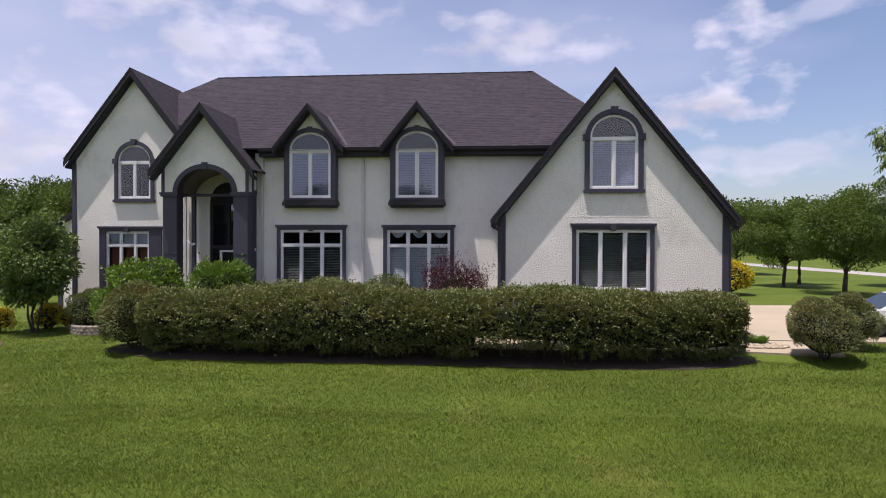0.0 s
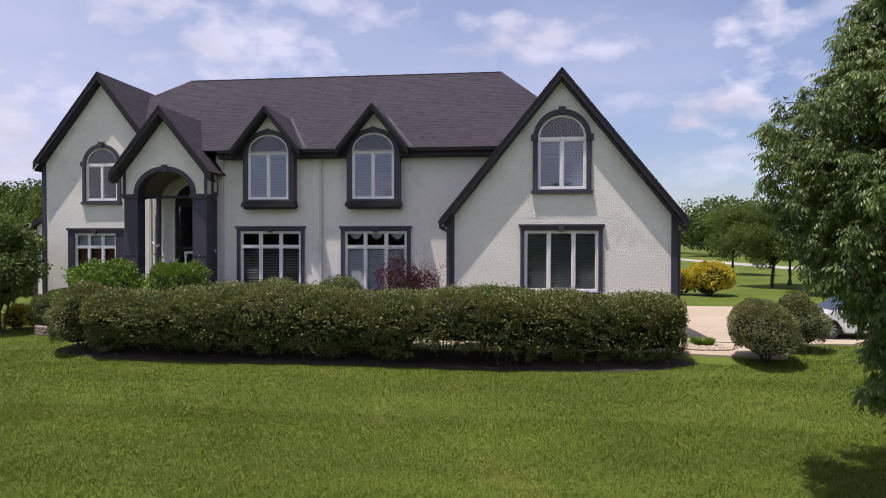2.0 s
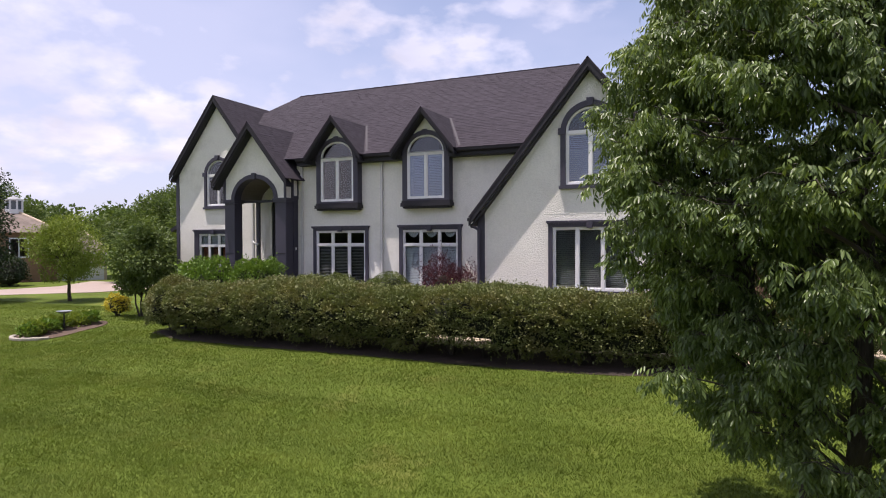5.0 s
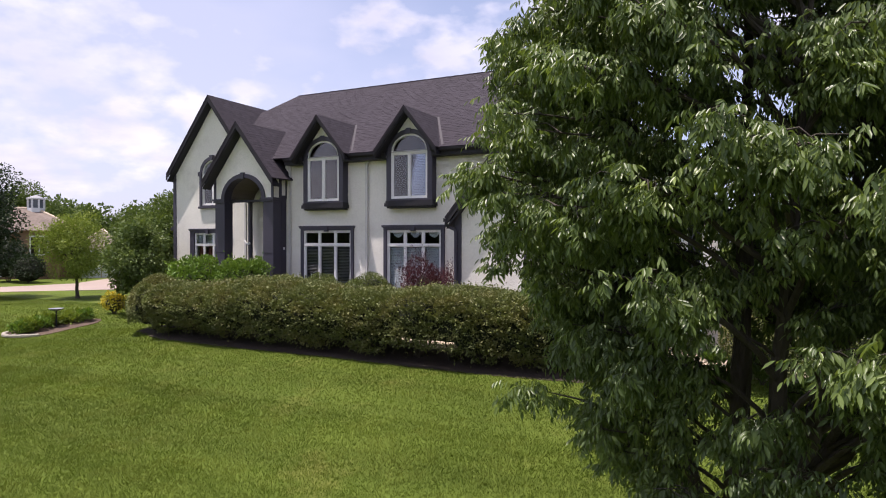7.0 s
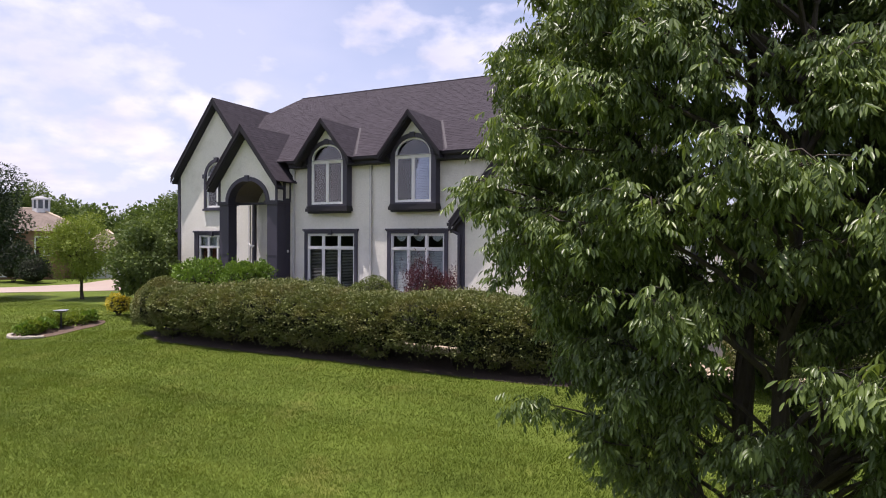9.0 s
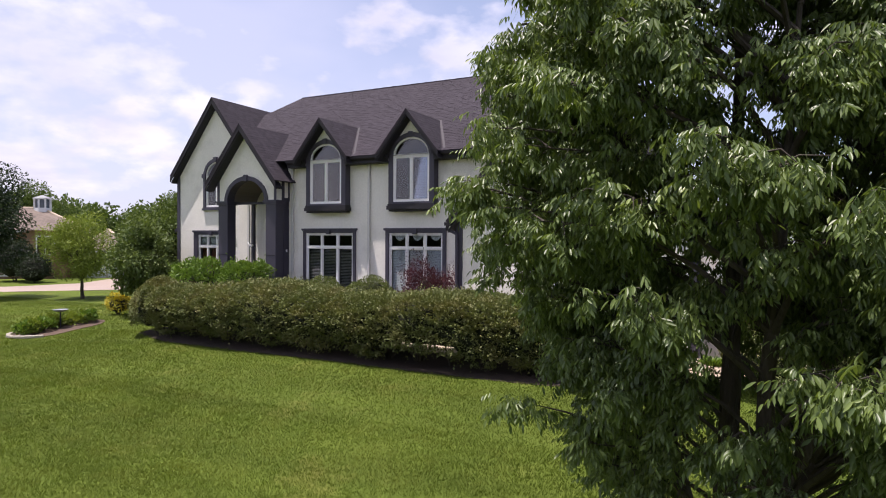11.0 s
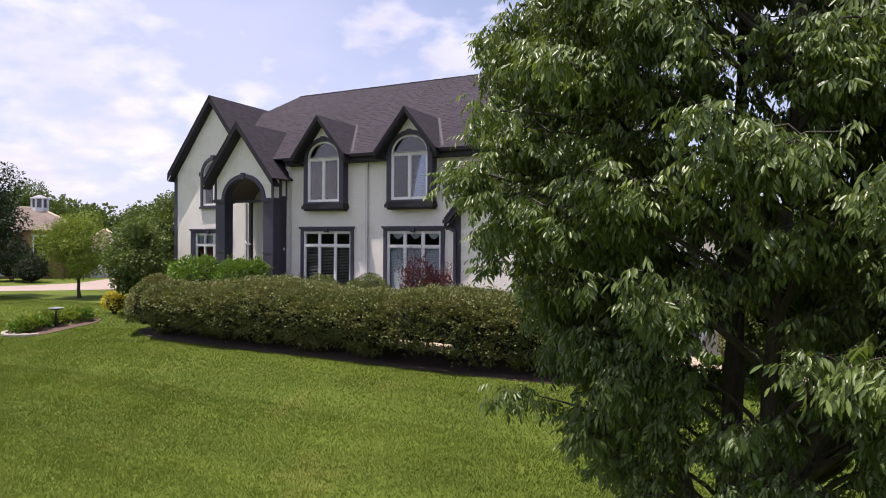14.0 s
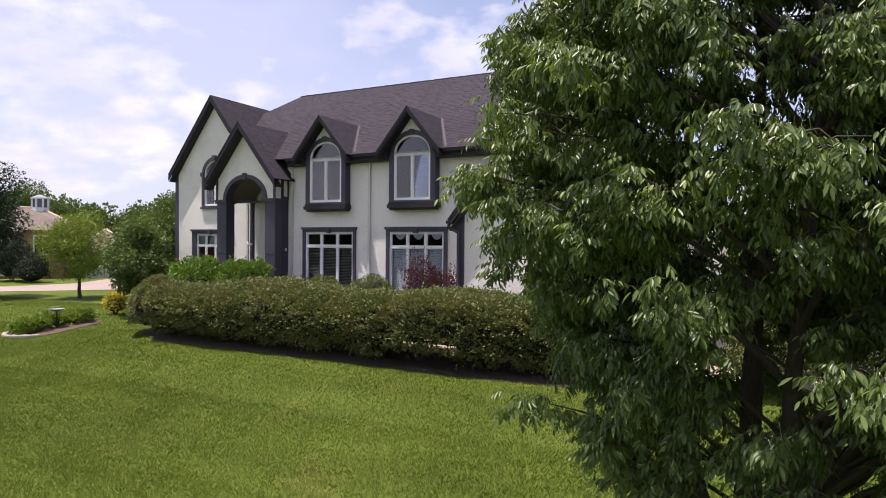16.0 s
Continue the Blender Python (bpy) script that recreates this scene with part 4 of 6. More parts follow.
# ---------------- paving and beds ----------------
def flat_sheet(name, outline, lift, material, label, category, thick=0.10, sub=0.6, kind="structure"):
    """A sheet that follows the ground inside an outline, with a real edge."""
    xs, ys = [p[0] for p in outline], [p[1] for p in outline]
    bm = bmesh.new()
    fine = []
    for i in range(len(outline)):
        a, b = Vector(outline[i]), Vector(outline[(i + 1) % len(outline)])
        k = max(1, int((b - a).length / sub))
        fine += [a + (b - a) * j / k for j in range(k)]
    vs = [bm.verts.new((p.x, p.y, 0)) for p in fine]
    edges = [bm.edges.new((vs[i], vs[(i + 1) % len(vs)])) for i in range(len(vs))]
    bmesh.ops.triangle_fill(bm, use_beauty=True, edges=edges)
    x = min(xs) + 1.0
    while x < max(xs):
        bmesh.ops.bisect_plane(bm, geom=bm.verts[:] + bm.edges[:] + bm.faces[:], plane_co=(x, 0, 0), plane_no=(1, 0, 0))
        x += 1.0 if max(xs) - min(xs) < 25 else 4.0
    y = min(ys) + 1.0
    while y < max(ys):
        bmesh.ops.bisect_plane(bm, geom=bm.verts[:] + bm.edges[:] + bm.faces[:], plane_co=(0, y, 0), plane_no=(0, 1, 0))
        y += 1.0 if max(ys) - min(ys) < 25 else 4.0
    top = bm.faces[:]
    ext = bmesh.ops.extrude_face_region(bm, geom=top, use_keep_orig=True)
    low = {g for g in ext["geom"] if isinstance(g, bmesh.types.BMVert)}
    for v in bm.verts:
        v.co.z = gz(v.co.x, v.co.y) + (lift - thick if v in low else lift)
    return tagged(new(name, mesh_of(name, bm, material)), label, category, kind=kind)


def blob(cx, cy, rx, ry, n=22, wob=0.12, seed=1, turn=0.0):
    r = random.Random(seed)
    ph = r.random() * 6
    out = []
    for i in range(n):
        a = 2 * math.pi * i / n
        k = 1 + wob * math.sin(2 * a + ph) + wob * 0.6 * math.sin(3 * a + 2 * ph)
        x, y = rx * k * math.cos(a), ry * k * math.sin(a)
        out.append((cx + x * math.cos(turn) - y * math.sin(turn), cy + x * math.sin(turn) + y * math.cos(turn)))
    return out


WALK_LINE = [(-9.0, 18.85), (5.6, 18.75), (6.3, 18.05), (7.6, 17.95), (9.4, 18.6), (10.2, 20.55), (7.05, 20.55), (6.9, 20.8), (-9.0, 20.7)]
flat_sheet("pavement", WALK_LINE, 0.05, CONCRETE, "tan concrete front walk with worn edges", "walkway")
DRIVE = [(7.05, 20.62), (13, 20.62), (40, 20.0), (40, 30.5), (20, 31.6), (7.05, 31.6)]
flat_sheet("driveway", DRIVE, 0.06, CONCRETE, "tan concrete driveway beside the garage wing", "driveway", sub=2.0)
# soil out to the hedge's shadow edge; that shadow is in its colour
flat_sheet("hedge_bed", [(-12.3, 18.2), (-10.8, 17.6), (-9.6, 17.25), (-6, 17.10), (-1, 17.05), (3, 17.05), (4.8, 17.12), (6.0, 17.45), (6.9, 18.0), (5.9, 18.65), (5.5, 18.78), (-9.0, 18.88), (-12.3, 19.3)], 0.015, SHADED_SOIL, "bare soil under the clipped hedge, darkened to stand for its shadow", "soil", thick=0.05)
flat_sheet("house_bed", [(-14.2, 21.4), (-9.0, 20.8), (-0.3, 20.85), (-0.35, 23.4), (-9.5, 23.4), (-13.0, 24.7), (-16.4, 24.7)], 0.03, MULCH, "brown mulch bed along the house front", "mulch", thick=0.05)

# river pebbles at the corner of the wing
PEB = blob(7.35, 19.75, 0.95, 0.55, 18, 0.08, 3)
peb_bed = flat_sheet("pebble_bed", PEB, 0.06, SHADED_SOIL, "small bed of tan river pebbles", "pebbles", thick=0.03)
rng = random.Random(11)
pv, pf = [], []
ico = bmesh.new()
bmesh.ops.create_icosphere(ico, subdivisions=1, radius=1)
iv = np.array([v.co[:] for v in ico.verts])
ifc = np.array([[v.index for v in f.verts] for f in ico.faces])
ico.free()
n_p = 0
while n_p < 900:
    a, r = rng.random() * 6.283, math.sqrt(rng.random())
    x, y = 7.35 + 1.0 * r * math.cos(a), 19.75 + 0.56 * r * math.sin(a)
    s = 0.022 + 0.03 * rng.random()
    pv.append(iv * (s, s * (0.7 + 0.5 * rng.random()), s * 0.6) + (x, y, gz(x, y) + 0.075))
    pf.append(ifc + n_p * len(iv))
    n_p += 1
tagged(new("pebbles", raw_mesh("pebbles", np.concatenate(pv), np.concatenate(pf), PEBBLE)), "tan and brown rounded river pebbles", "pebbles", kind="stuff")


# ---------------- plants ----------------
def leaf_dirs(rs, out, spread=0.8, droop=0.0):
    d = out + spread * rs.normal(size=out.shape)
    d[:, 2] -= droop
    return unit(d)


def lumpy(p, amount, scale, seed):
    """Smooth bumps from a few crossing waves."""
    r = np.random.RandomState(seed)
    s = np.zeros(len(p))
    for _ in range(9):
        k = r.normal(size=3) * scale
        s += np.sin(p @ k + r.rand() * 6.28)
    return amount * s / 3.0


def shrub(name, label, category, at, radii, material, count, size, seed, flat=0.25, bump=0.10, group="", stems=True, shell=0.22, up=0.0, spread=0.8, core=0.86, ragged=0.0):
    """A bush: short stems, a near-black body for the inner shade, and a skin of leaves with an uneven outline."""
    x, y = at
    z = gz(x, y)
    rs = np.random.RandomState(seed)
    rx, ry, rz = radii
    root = thing(name, label, category, at=(x, y, z), group=group)
    d = unit(rs.normal(size=(count, 3)))
    d[:, 2] = np.where(d[:, 2] < -0.55, -d[:, 2], d[:, 2])
    k = 1 + lumpy(d * 2.2, bump, 1.6, seed) + lumpy(d * 5, bump * 0.5, 1.5, seed + 1) - shell * rs.rand(count) ** 2 + ragged * np.abs(rs.normal(size=count)) * (lumpy(d * 6, 1, 1.6, seed + 5) > 0.4)
    p = d * k[:, None] * (rx, ry, rz) + (x, y, z + rz * 0.92 + 0.05)
    p[:, 2] = np.maximum(p[:, 2], z + 0.03)
    way = leaf_dirs(rs, unit(d / (rx, ry, rz)) + (0, 0, up), spread)
    L = size * (0.7 + 0.6 * rs.rand(count))
    tagged(part("foliage", leaves("foliage", p, way, L, L * 0.55, material, rs, 0.25, d * 0.45 + (0, 0, 0.9)), None, root), kind="stuff")
    # solid near-black body: paints the shade seen between the leaves
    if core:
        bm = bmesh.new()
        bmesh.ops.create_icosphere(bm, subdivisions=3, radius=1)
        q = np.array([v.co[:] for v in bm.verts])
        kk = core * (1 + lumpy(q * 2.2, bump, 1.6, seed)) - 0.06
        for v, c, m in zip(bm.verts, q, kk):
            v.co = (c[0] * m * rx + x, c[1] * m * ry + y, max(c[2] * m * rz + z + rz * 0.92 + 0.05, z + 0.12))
        part("inside", bm, PLANT_SHADE, root, "near-black solid body standing in for the shade inside the bush")
    if stems:
        r = random.Random(seed)
        bm = bmesh.new()
        for _ in range(7):
            a = r.random() * 6.28
            tube(bm, (x + 0.1 * math.cos(a), y + 0.1 * math.sin(a), z - 0.03), (x + 0.5 * rx * math.cos(a), y + 0.5 * ry * math.sin(a), z + rz), 0.025, 0.012, 5)
        part("stem", bm, BARK, root)
    return root


# the long clipped hedge
def hedge_centre(x):
    return 17.98 + 0.45 * smoothstep(1, 7, x) + 0.25 * smoothstep(-7, -11, x)


def hedge():
    rs = np.random.RandomState(21)
    x0, x1 = -10.95, 6.55
    root = thing("hedge", "long clipped green hedge with bronze tips on shade-darkened soil", "hedge", at=(-2.2, 18.2, gz(-2.2, 18.2)))

    def surface_point(u, a):
        """u along the hedge, a round its section; gives the place and the way out."""
        x = x0 + (x1 - x0) * u
        end = np.minimum((x - x0) / 1.0, (x1 - x) / 1.0)
        e = np.sqrt(np.clip(1 - (1 - np.clip(end, 0, 1)) ** 2, 0.0, 1))
        hw, hh = 1.13 * (0.25 + 0.75 * e), 0.93 * (0.55 + 0.45 * e)
        ca, sa = np.cos(a), np.sin(a)
        sc, ss = np.sign(ca) * np.abs(ca) ** 0.62, np.sign(sa) * np.abs(sa) ** 0.62
        q = np.stack([x, sc * 2, ss * 2], 1)
        k = 1 + lumpy(q, 0.055, 1.3, 31) + lumpy(q, 0.035, 3.2, 32) + 0.035 * np.cos(x * 3.7 + 0.8 * np.sin(x))
        y = hedge_centre(x) + hw * k * sc * (1 - 0.32 * np.clip((0.45 - ss) / 1.45, 0, 1) ** 1.3)
        z0 = ground_z(x, y * 0 + 18.3)
        z = z0 + 0.93 + (hh - 0.05) * k * ss + 0.10 * sc + 0.10 * np.sin(x * 0.9 + 0.6) * np.clip(ss, 0, 1)
        out = np.stack([np.where(end < 1, np.sign(x - (x0 + x1) / 2) * (1 - e), 0.0), sc, ss], 1)
        return np.stack([x, y, z], 1), unit(out)

    n = 265000
    u = rs.rand(n)
    side = rs.rand(n) < 0.60
    up_down, across = rs.rand(n) * 1.94 - 0.94, rs.rand(n) * 2 - 1
    a_side = np.arcsin(np.sign(up_down) * np.abs(up_down) ** 1.613)
    a = np.where(side, np.where(rs.rand(n) < 0.55, np.pi - a_side, a_side), np.arccos(np.sign(across) * np.abs(across) ** 1.613))
    u[:5000] = rs.rand(5000) * 0.04
    u[5000:10000] = 1 - rs.rand(5000) * 0.04
    keep = (np.sin(a) > -0.93)
    u, a = u[keep], a[keep]
    p, out = surface_point(u, a)
    n = len(p)
    # thin places low down, where light comes through
    thin = (p[:, 2] - ground_z(p[:, 0], p[:, 1]) < 0.50) & (np.sin(p[:, 0] * 1.9) + np.sin(p[:, 0] * 0.73 + 1) > 0.2)
    def opening(x):
        return sum((x > a) & (x < b) for a, b in ((-4.9, -4.75), (-0.85, -0.25), (-0.05, 0.5), (0.7, 1.4), (2.0, 2.2), (2.65, 2.95), (3.95, 4.1), (4.6, 4.8))) > 0

    under = 0.55 - 0.17 * (p[:, 1] - 17.0)
    gap = (p[:, 2] < under) & opening(p[:, 0])
    keep = ~((thin & (rs.rand(n) < 0.8)) | gap)
    # leaves gather in sprays with dim hollows between
    keep &= (lumpy(p * (1, 1, 1.5), 1.0, 12.0, 33) > -0.12 - 0.5 * np.clip(out[:, 2], 0, 1)) | (rs.rand(n) < 0.13)
    # fewer leaves low down, in the hedge's own shade
    keep &= rs.rand(n) < 0.74 + 0.26 * smoothstep(0.35, 1.25, p[:, 2] - ground_z(p[:, 0], p[:, 1]))
    p, out = p[keep], out[keep]
    n = len(p)
    p = p - out * (0.16 * rs.rand(n) ** 1.5)[:, None] + out * (0.07 * np.abs(rs.normal(size=n)) * (rs.rand(n) < 0.25))[:, None]
    L = 0.068 * (0.7 + 0.6 * rs.rand(n))
    tagged(part("foliage", leaves("foliage", p, leaf_dirs(rs, out + (0, 0, 0.2), 0.7), L, L * 0.62, HEDGE_LEAF, rs, 0.2, out * 0.30 + (0, 0, 1.0)), None, root), kind="stuff")
    # solid near-black body in place of the shade within the hedge
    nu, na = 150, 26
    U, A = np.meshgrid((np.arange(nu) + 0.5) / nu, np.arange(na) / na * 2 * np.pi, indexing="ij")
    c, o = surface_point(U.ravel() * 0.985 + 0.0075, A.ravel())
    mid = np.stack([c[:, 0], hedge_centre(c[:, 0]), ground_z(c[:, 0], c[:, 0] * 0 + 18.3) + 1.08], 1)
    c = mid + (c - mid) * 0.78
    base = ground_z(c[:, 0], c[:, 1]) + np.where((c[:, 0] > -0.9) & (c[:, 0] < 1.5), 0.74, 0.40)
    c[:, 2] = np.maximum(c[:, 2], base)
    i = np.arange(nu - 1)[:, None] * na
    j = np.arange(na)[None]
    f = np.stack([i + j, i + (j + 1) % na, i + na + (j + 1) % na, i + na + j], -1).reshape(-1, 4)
    part("inside", raw_mesh("inside", c, f, PLANT_SHADE), None, root, "near-black solid body standing in for the shade inside the hedge")
    r = random.Random(5)
    for k in range(17):
        x = x0 + 0.7 + k * (x1 - x0 - 1.2) / 16
        bm = bmesh.new()
        for _ in range(6):
            aa = r.random() * 6.28
            y = float(hedge_centre(x)) + 0.1 * math.sin(aa)
            z = gz(x, y)
            tube(bm, (x + 0.1 * math.cos(aa), y, z - 0.03), (x + 0.5 * math.cos(aa), y + 0.4 * math.sin(aa), z + 0.75), 0.028, 0.014, 5)
        part("stem", bm, BARK, root)


hedge()
shrub("shrub", "clipped dark green shrub at the end of the hedge", "shrub", (-11.5, 18.5), (1.0, 0.98, 0.96), HEDGE_LEAF, 20000, 0.065, 41, core=0.8)
shrub("shrub", "round clipped dark green shrub on the lawn edge", "shrub", (8.68, 18.35), (0.90, 0.9, 0.84), HEDGE_LEAF, 15000, 0.055, 42, group="clipped round shrubs")
shrub("shrub", "round clipped dark green shrub beside the driveway", "shrub", (10.15, 19.95), (0.80, 0.82, 0.80), HEDGE_LEAF, 12000, 0.055, 43, group="clipped round shrubs")
shrub("shrub", "light green sprig of shrub above the hedge", "shrub", (1.1, 19.3), (0.85, 0.55, 0.93), YEW_LEAF, 5000, 0.06, 44, ragged=0.08)
shrub("bush", "bright green leafy bush before the house wall", "bush", (-13.1, 21.7), (1.45, 0.95, 1.15), BUSH_LEAF, 6000, 0.14, 45, bump=0.18, up=0.5, ragged=0.10)
shrub("bush", "bright green feathery bush beside the porch", "bush", (-10.05, 21.4), (1.08, 0.9, 1.27), BUSH_LEAF, 8000, 0.10, 46, bump=0.18, up=0.8, ragged=0.11)
shrub("bush", "clipped olive green bush under the window", "bush", (-6.55, 21.7), (1.1, 0.85, 0.90), YEW_LEAF, 8000, 0.06, 47)
shrub("bush", "clipped olive green bush under the window", "bush", (-4.15, 21.7), (1.2, 0.85, 0.92), YEW_LEAF, 8000, 0.06, 48)
shrub("bush", "low olive green bush behind the hedge", "bush", (-8.6, 21.5), (0.9, 0.7, 0.8), YEW_LEAF, 5000, 0.06, 52)
shrub("barberry_bush", "dark purple-red barberry with upright sprays", "bush", (-1.75, 21.75), (1.25, 0.85, 1.15), PURPLE_LEAF, 11000, 0.06, 49, bump=0.22, up=0.8, core=0.6, ragged=0.26, shell=0.6)
shrub("bush", "rounded dark green evergreen bush at the house corner", "bush", (-15.75, 22.75), (0.95, 0.8, 0.85), YEW_LEAF, 7000, 0.06, 50)
shrub("golden_shrub", "bright golden-yellow leaved shrub on the back lawn", "shrub", (13.0, 38.2), (1.35, 1.1, 0.98), YELLOW_LEAF, 5000, 0.13, 51, bump=0.14, ragged=0.08)
shrub("golden_shrub", "bright golden-yellow leaved shrub on the back lawn", "shrub", (11.4, 38.6), (0.9, 0.9, 0.72), YELLOW_LEAF, 3000, 0.12, 58, bump=0.14, ragged=0.08)
for k, (x, y, r) in enumerate(((-19.4, 22.5, 0.55), (-18.1, 23.5, 0.55), (-17.0, 23.4, 0.5), (-16.3, 23.9, 0.5))):
    shrub("golden_shrub", "small yellow-green shrub in the side bed", "shrub", (x, y), (r, r * 0.9, r * 0.85), YELLOW_LEAF, 1800, 0.08, 53 + k, bump=0.15, ragged=0.15, group="small yellow shrubs")


# ---------------- trees ----------------
def limb(bm, pts, radii, sides=7):
    """A bent tapering limb through points."""
    rings = []
    for i, p in enumerate(pts):
        a = pts[max(i - 1, 0)]
        b = pts[min(i + 1, len(pts) - 1)]
        q = (b - a).to_track_quat("Z", "Y")
        rings.append([bm.verts.new(p + q @ Vector((radii[i] * math.cos(6.2832 * k / sides), radii[i] * math.sin(6.2832 * k / sides), 0))) for k in range(sides)])
    for r0, r1 in zip(rings, rings[1:]):
        for k in range(sides):
            bm.faces.new((r0[k], r0[(k + 1) % sides], r1[(k + 1) % sides], r1[k]))
    bm.faces.new(rings[-1])


def bent(a, b, r, sag=0.0, steps=5, wob=0.06):
    a, b = Vector(a), Vector(b)
    n = (b - a).length
    out = []
    for i in range(steps + 1):
        t = i / steps
        w = wob * n * math.sin(math.pi * t)
        out.append(a.lerp(b, t) + Vector((r.uniform(-w, w), r.uniform(-w, w), sag * n * math.sin(math.pi * t) + r.uniform(-w, w) * 0.4)))
    return out


def yard_tree(label, at, height, radius, clear, material, seed, leaf=0.16, count=9000, trunk=0.11, squash=1.0, stems=1, group="", name="tree", lobes=26):
    """A lawn tree: tapered trunk, limbs to the lobes of the crown, and leaves gathered round the limb ends."""
    r, rs = random.Random(seed), np.random.RandomState(seed)
    x, y = at
    z = gz(x, y)
    count, leaf = int(count * 2.6), leaf * 0.74
    root = thing(name, label, "tree", at=(x, y, z), group=group)
    base = Vector((x, y, z - 0.05))
    ch = (height - clear) / 2
    mid = Vector((x, y, z + clear + ch))
    fork = Vector((x + r.uniform(-0.1, 0.1), y, z + clear * 1.05))
    bm = bmesh.new()
    if stems == 1:
        limb(bm, bent(base, fork, r, 0, 4, 0.03), [trunk * 1.35, trunk, trunk * 0.92, trunk * 0.85, trunk * 0.8], 9)
        limb(bm, bent(fork, mid + Vector((0, 0, ch * 0.5)), r, 0, 4, 0.05), [trunk * 0.75, trunk * 0.6, trunk * 0.45, trunk * 0.3, trunk * 0.12], 8)
    else:
        for k in range(stems):
            a = 6.283 * k / stems + r.random()
            tip = mid + Vector((math.cos(a) * radius * 0.45, math.sin(a) * radius * 0.45, ch * 0.3))
            limb(bm, bent(base + Vector((math.cos(a) * 0.08, math.sin(a) * 0.08, 0)), tip, r, 0.03, 5, 0.05), [trunk, trunk * 0.8, trunk * 0.65, trunk * 0.5, trunk * 0.35, trunk * 0.15], 8)
    part("trunk", bm, BARK, root, "grey-brown bark trunk")
    centres, sizes = [], []
    for k in range(lobes):
        d = Vector((r.gauss(0, 1), r.gauss(0, 1), r.gauss(0, 1) * 0.9)).normalized()
        s = 0.50 + 0.34 * r.random()
        taper = 1 - 0.30 * max(0, d.z)
        c = mid + Vector((d.x * radius * s * taper, d.y * radius * s * taper, d.z * ch * s * squash))
        centres.append(c)
        sizes.append(radius * r.uniform(0.24, 0.40))
        b = bmesh.new()
        start = fork.lerp(mid, max(0.0, min(0.9, 0.45 + 0.5 * d.z)))
        limb(b, bent(start, c, r, 0.06, 4, 0.05), [trunk * 0.42, trunk * 0.3, trunk * 0.22, trunk * 0.14, trunk * 0.06], 5)
        part("limb", b, BARK, root)
    cs, ss = np.array([c[:] for c in centres]), np.array(sizes)
    pick = rs.choice(lobes, count, p=ss ** 2 / (ss ** 2).sum())
    d = unit(rs.normal(size=(count, 3)))
    d[:, 2] += 0.15
    p = cs[pick] + d * (ss[pick] * (0.45 + 0.65 * rs.rand(count) ** 0.6))[:, None] * (1, 1, 0.8)
    inner = rs.rand(count) < 0.18
    p[inner] = np.array(mid[:]) + (p[inner] - np.array(mid[:])) * rs.rand(inner.sum(), 1)
    p[:, 2] = np.maximum(p[:, 2], z + clear * 0.75)
    out = unit(p - np.array(mid[:]))
    L = leaf * (0.7 + 0.6 * rs.rand(count))
    tagged(part("crown", leaves("crown", p, leaf_dirs(rs, out, 0.9, 0.35), L, L * 0.5, material, rs), None, root, "leafy crown with an uneven outline"), kind="stuff")
    return root


# --- the large tree near the camera
TREE = Vector((8.45, 9.2, gz(8.45, 9.2)))
PROFILE_Z = [1.3, 1.6, 1.9, 2.6, 3.0, 3.4, 3.65, 3.85, 4.2, 5.0, 5.8, 6.3, 6.7, 7.3, 8.2, 9.0, 9.6]
PROFILE_R = [0.75, 1.25, 1.75, 1.80, 1.92, 2.20, 2.50, 2.74, 2.88, 2.96, 2.80, 2.52, 2.15, 1.85, 1.4, 0.9, 0.3]


def crown_radius(a, z):
    """How far the crown reaches at an angle round the trunk and a height: it hangs low towards the drive."""
    r = float(np.interp(z, PROFILE_Z, PROFILE_R))
    low = max(0.0, math.cos(a + 0.5)) * 0.50 * math.exp(-((z - 2.8) / 0.9) ** 2)
    # a lit shelf low on the side of the lawn and drive, with the crown stepping back above it
    near = math.exp(-((a + 1.15) / 0.5) ** 2)
    shelf = 0.30 * near * math.exp(-((z - 3.35) / 0.5) ** 2)
    step = 0.26 * near * float(smoothstep(5.2, 6.2, z))
    # and a lobe high on the house side
    lobe = 0.05 * math.exp(-((a + 2.6) / 0.45) ** 2) * math.exp(-((z - 6.4) / 0.4) ** 2)
    back = 0.26 * math.exp(-((z - 5.9) / 1.3) ** 2) * math.exp(-(((a - 2.45 + math.pi) % (2 * math.pi) - math.pi) / 0.42) ** 2)
    return r * (1 + low + shelf - step + lobe + back)


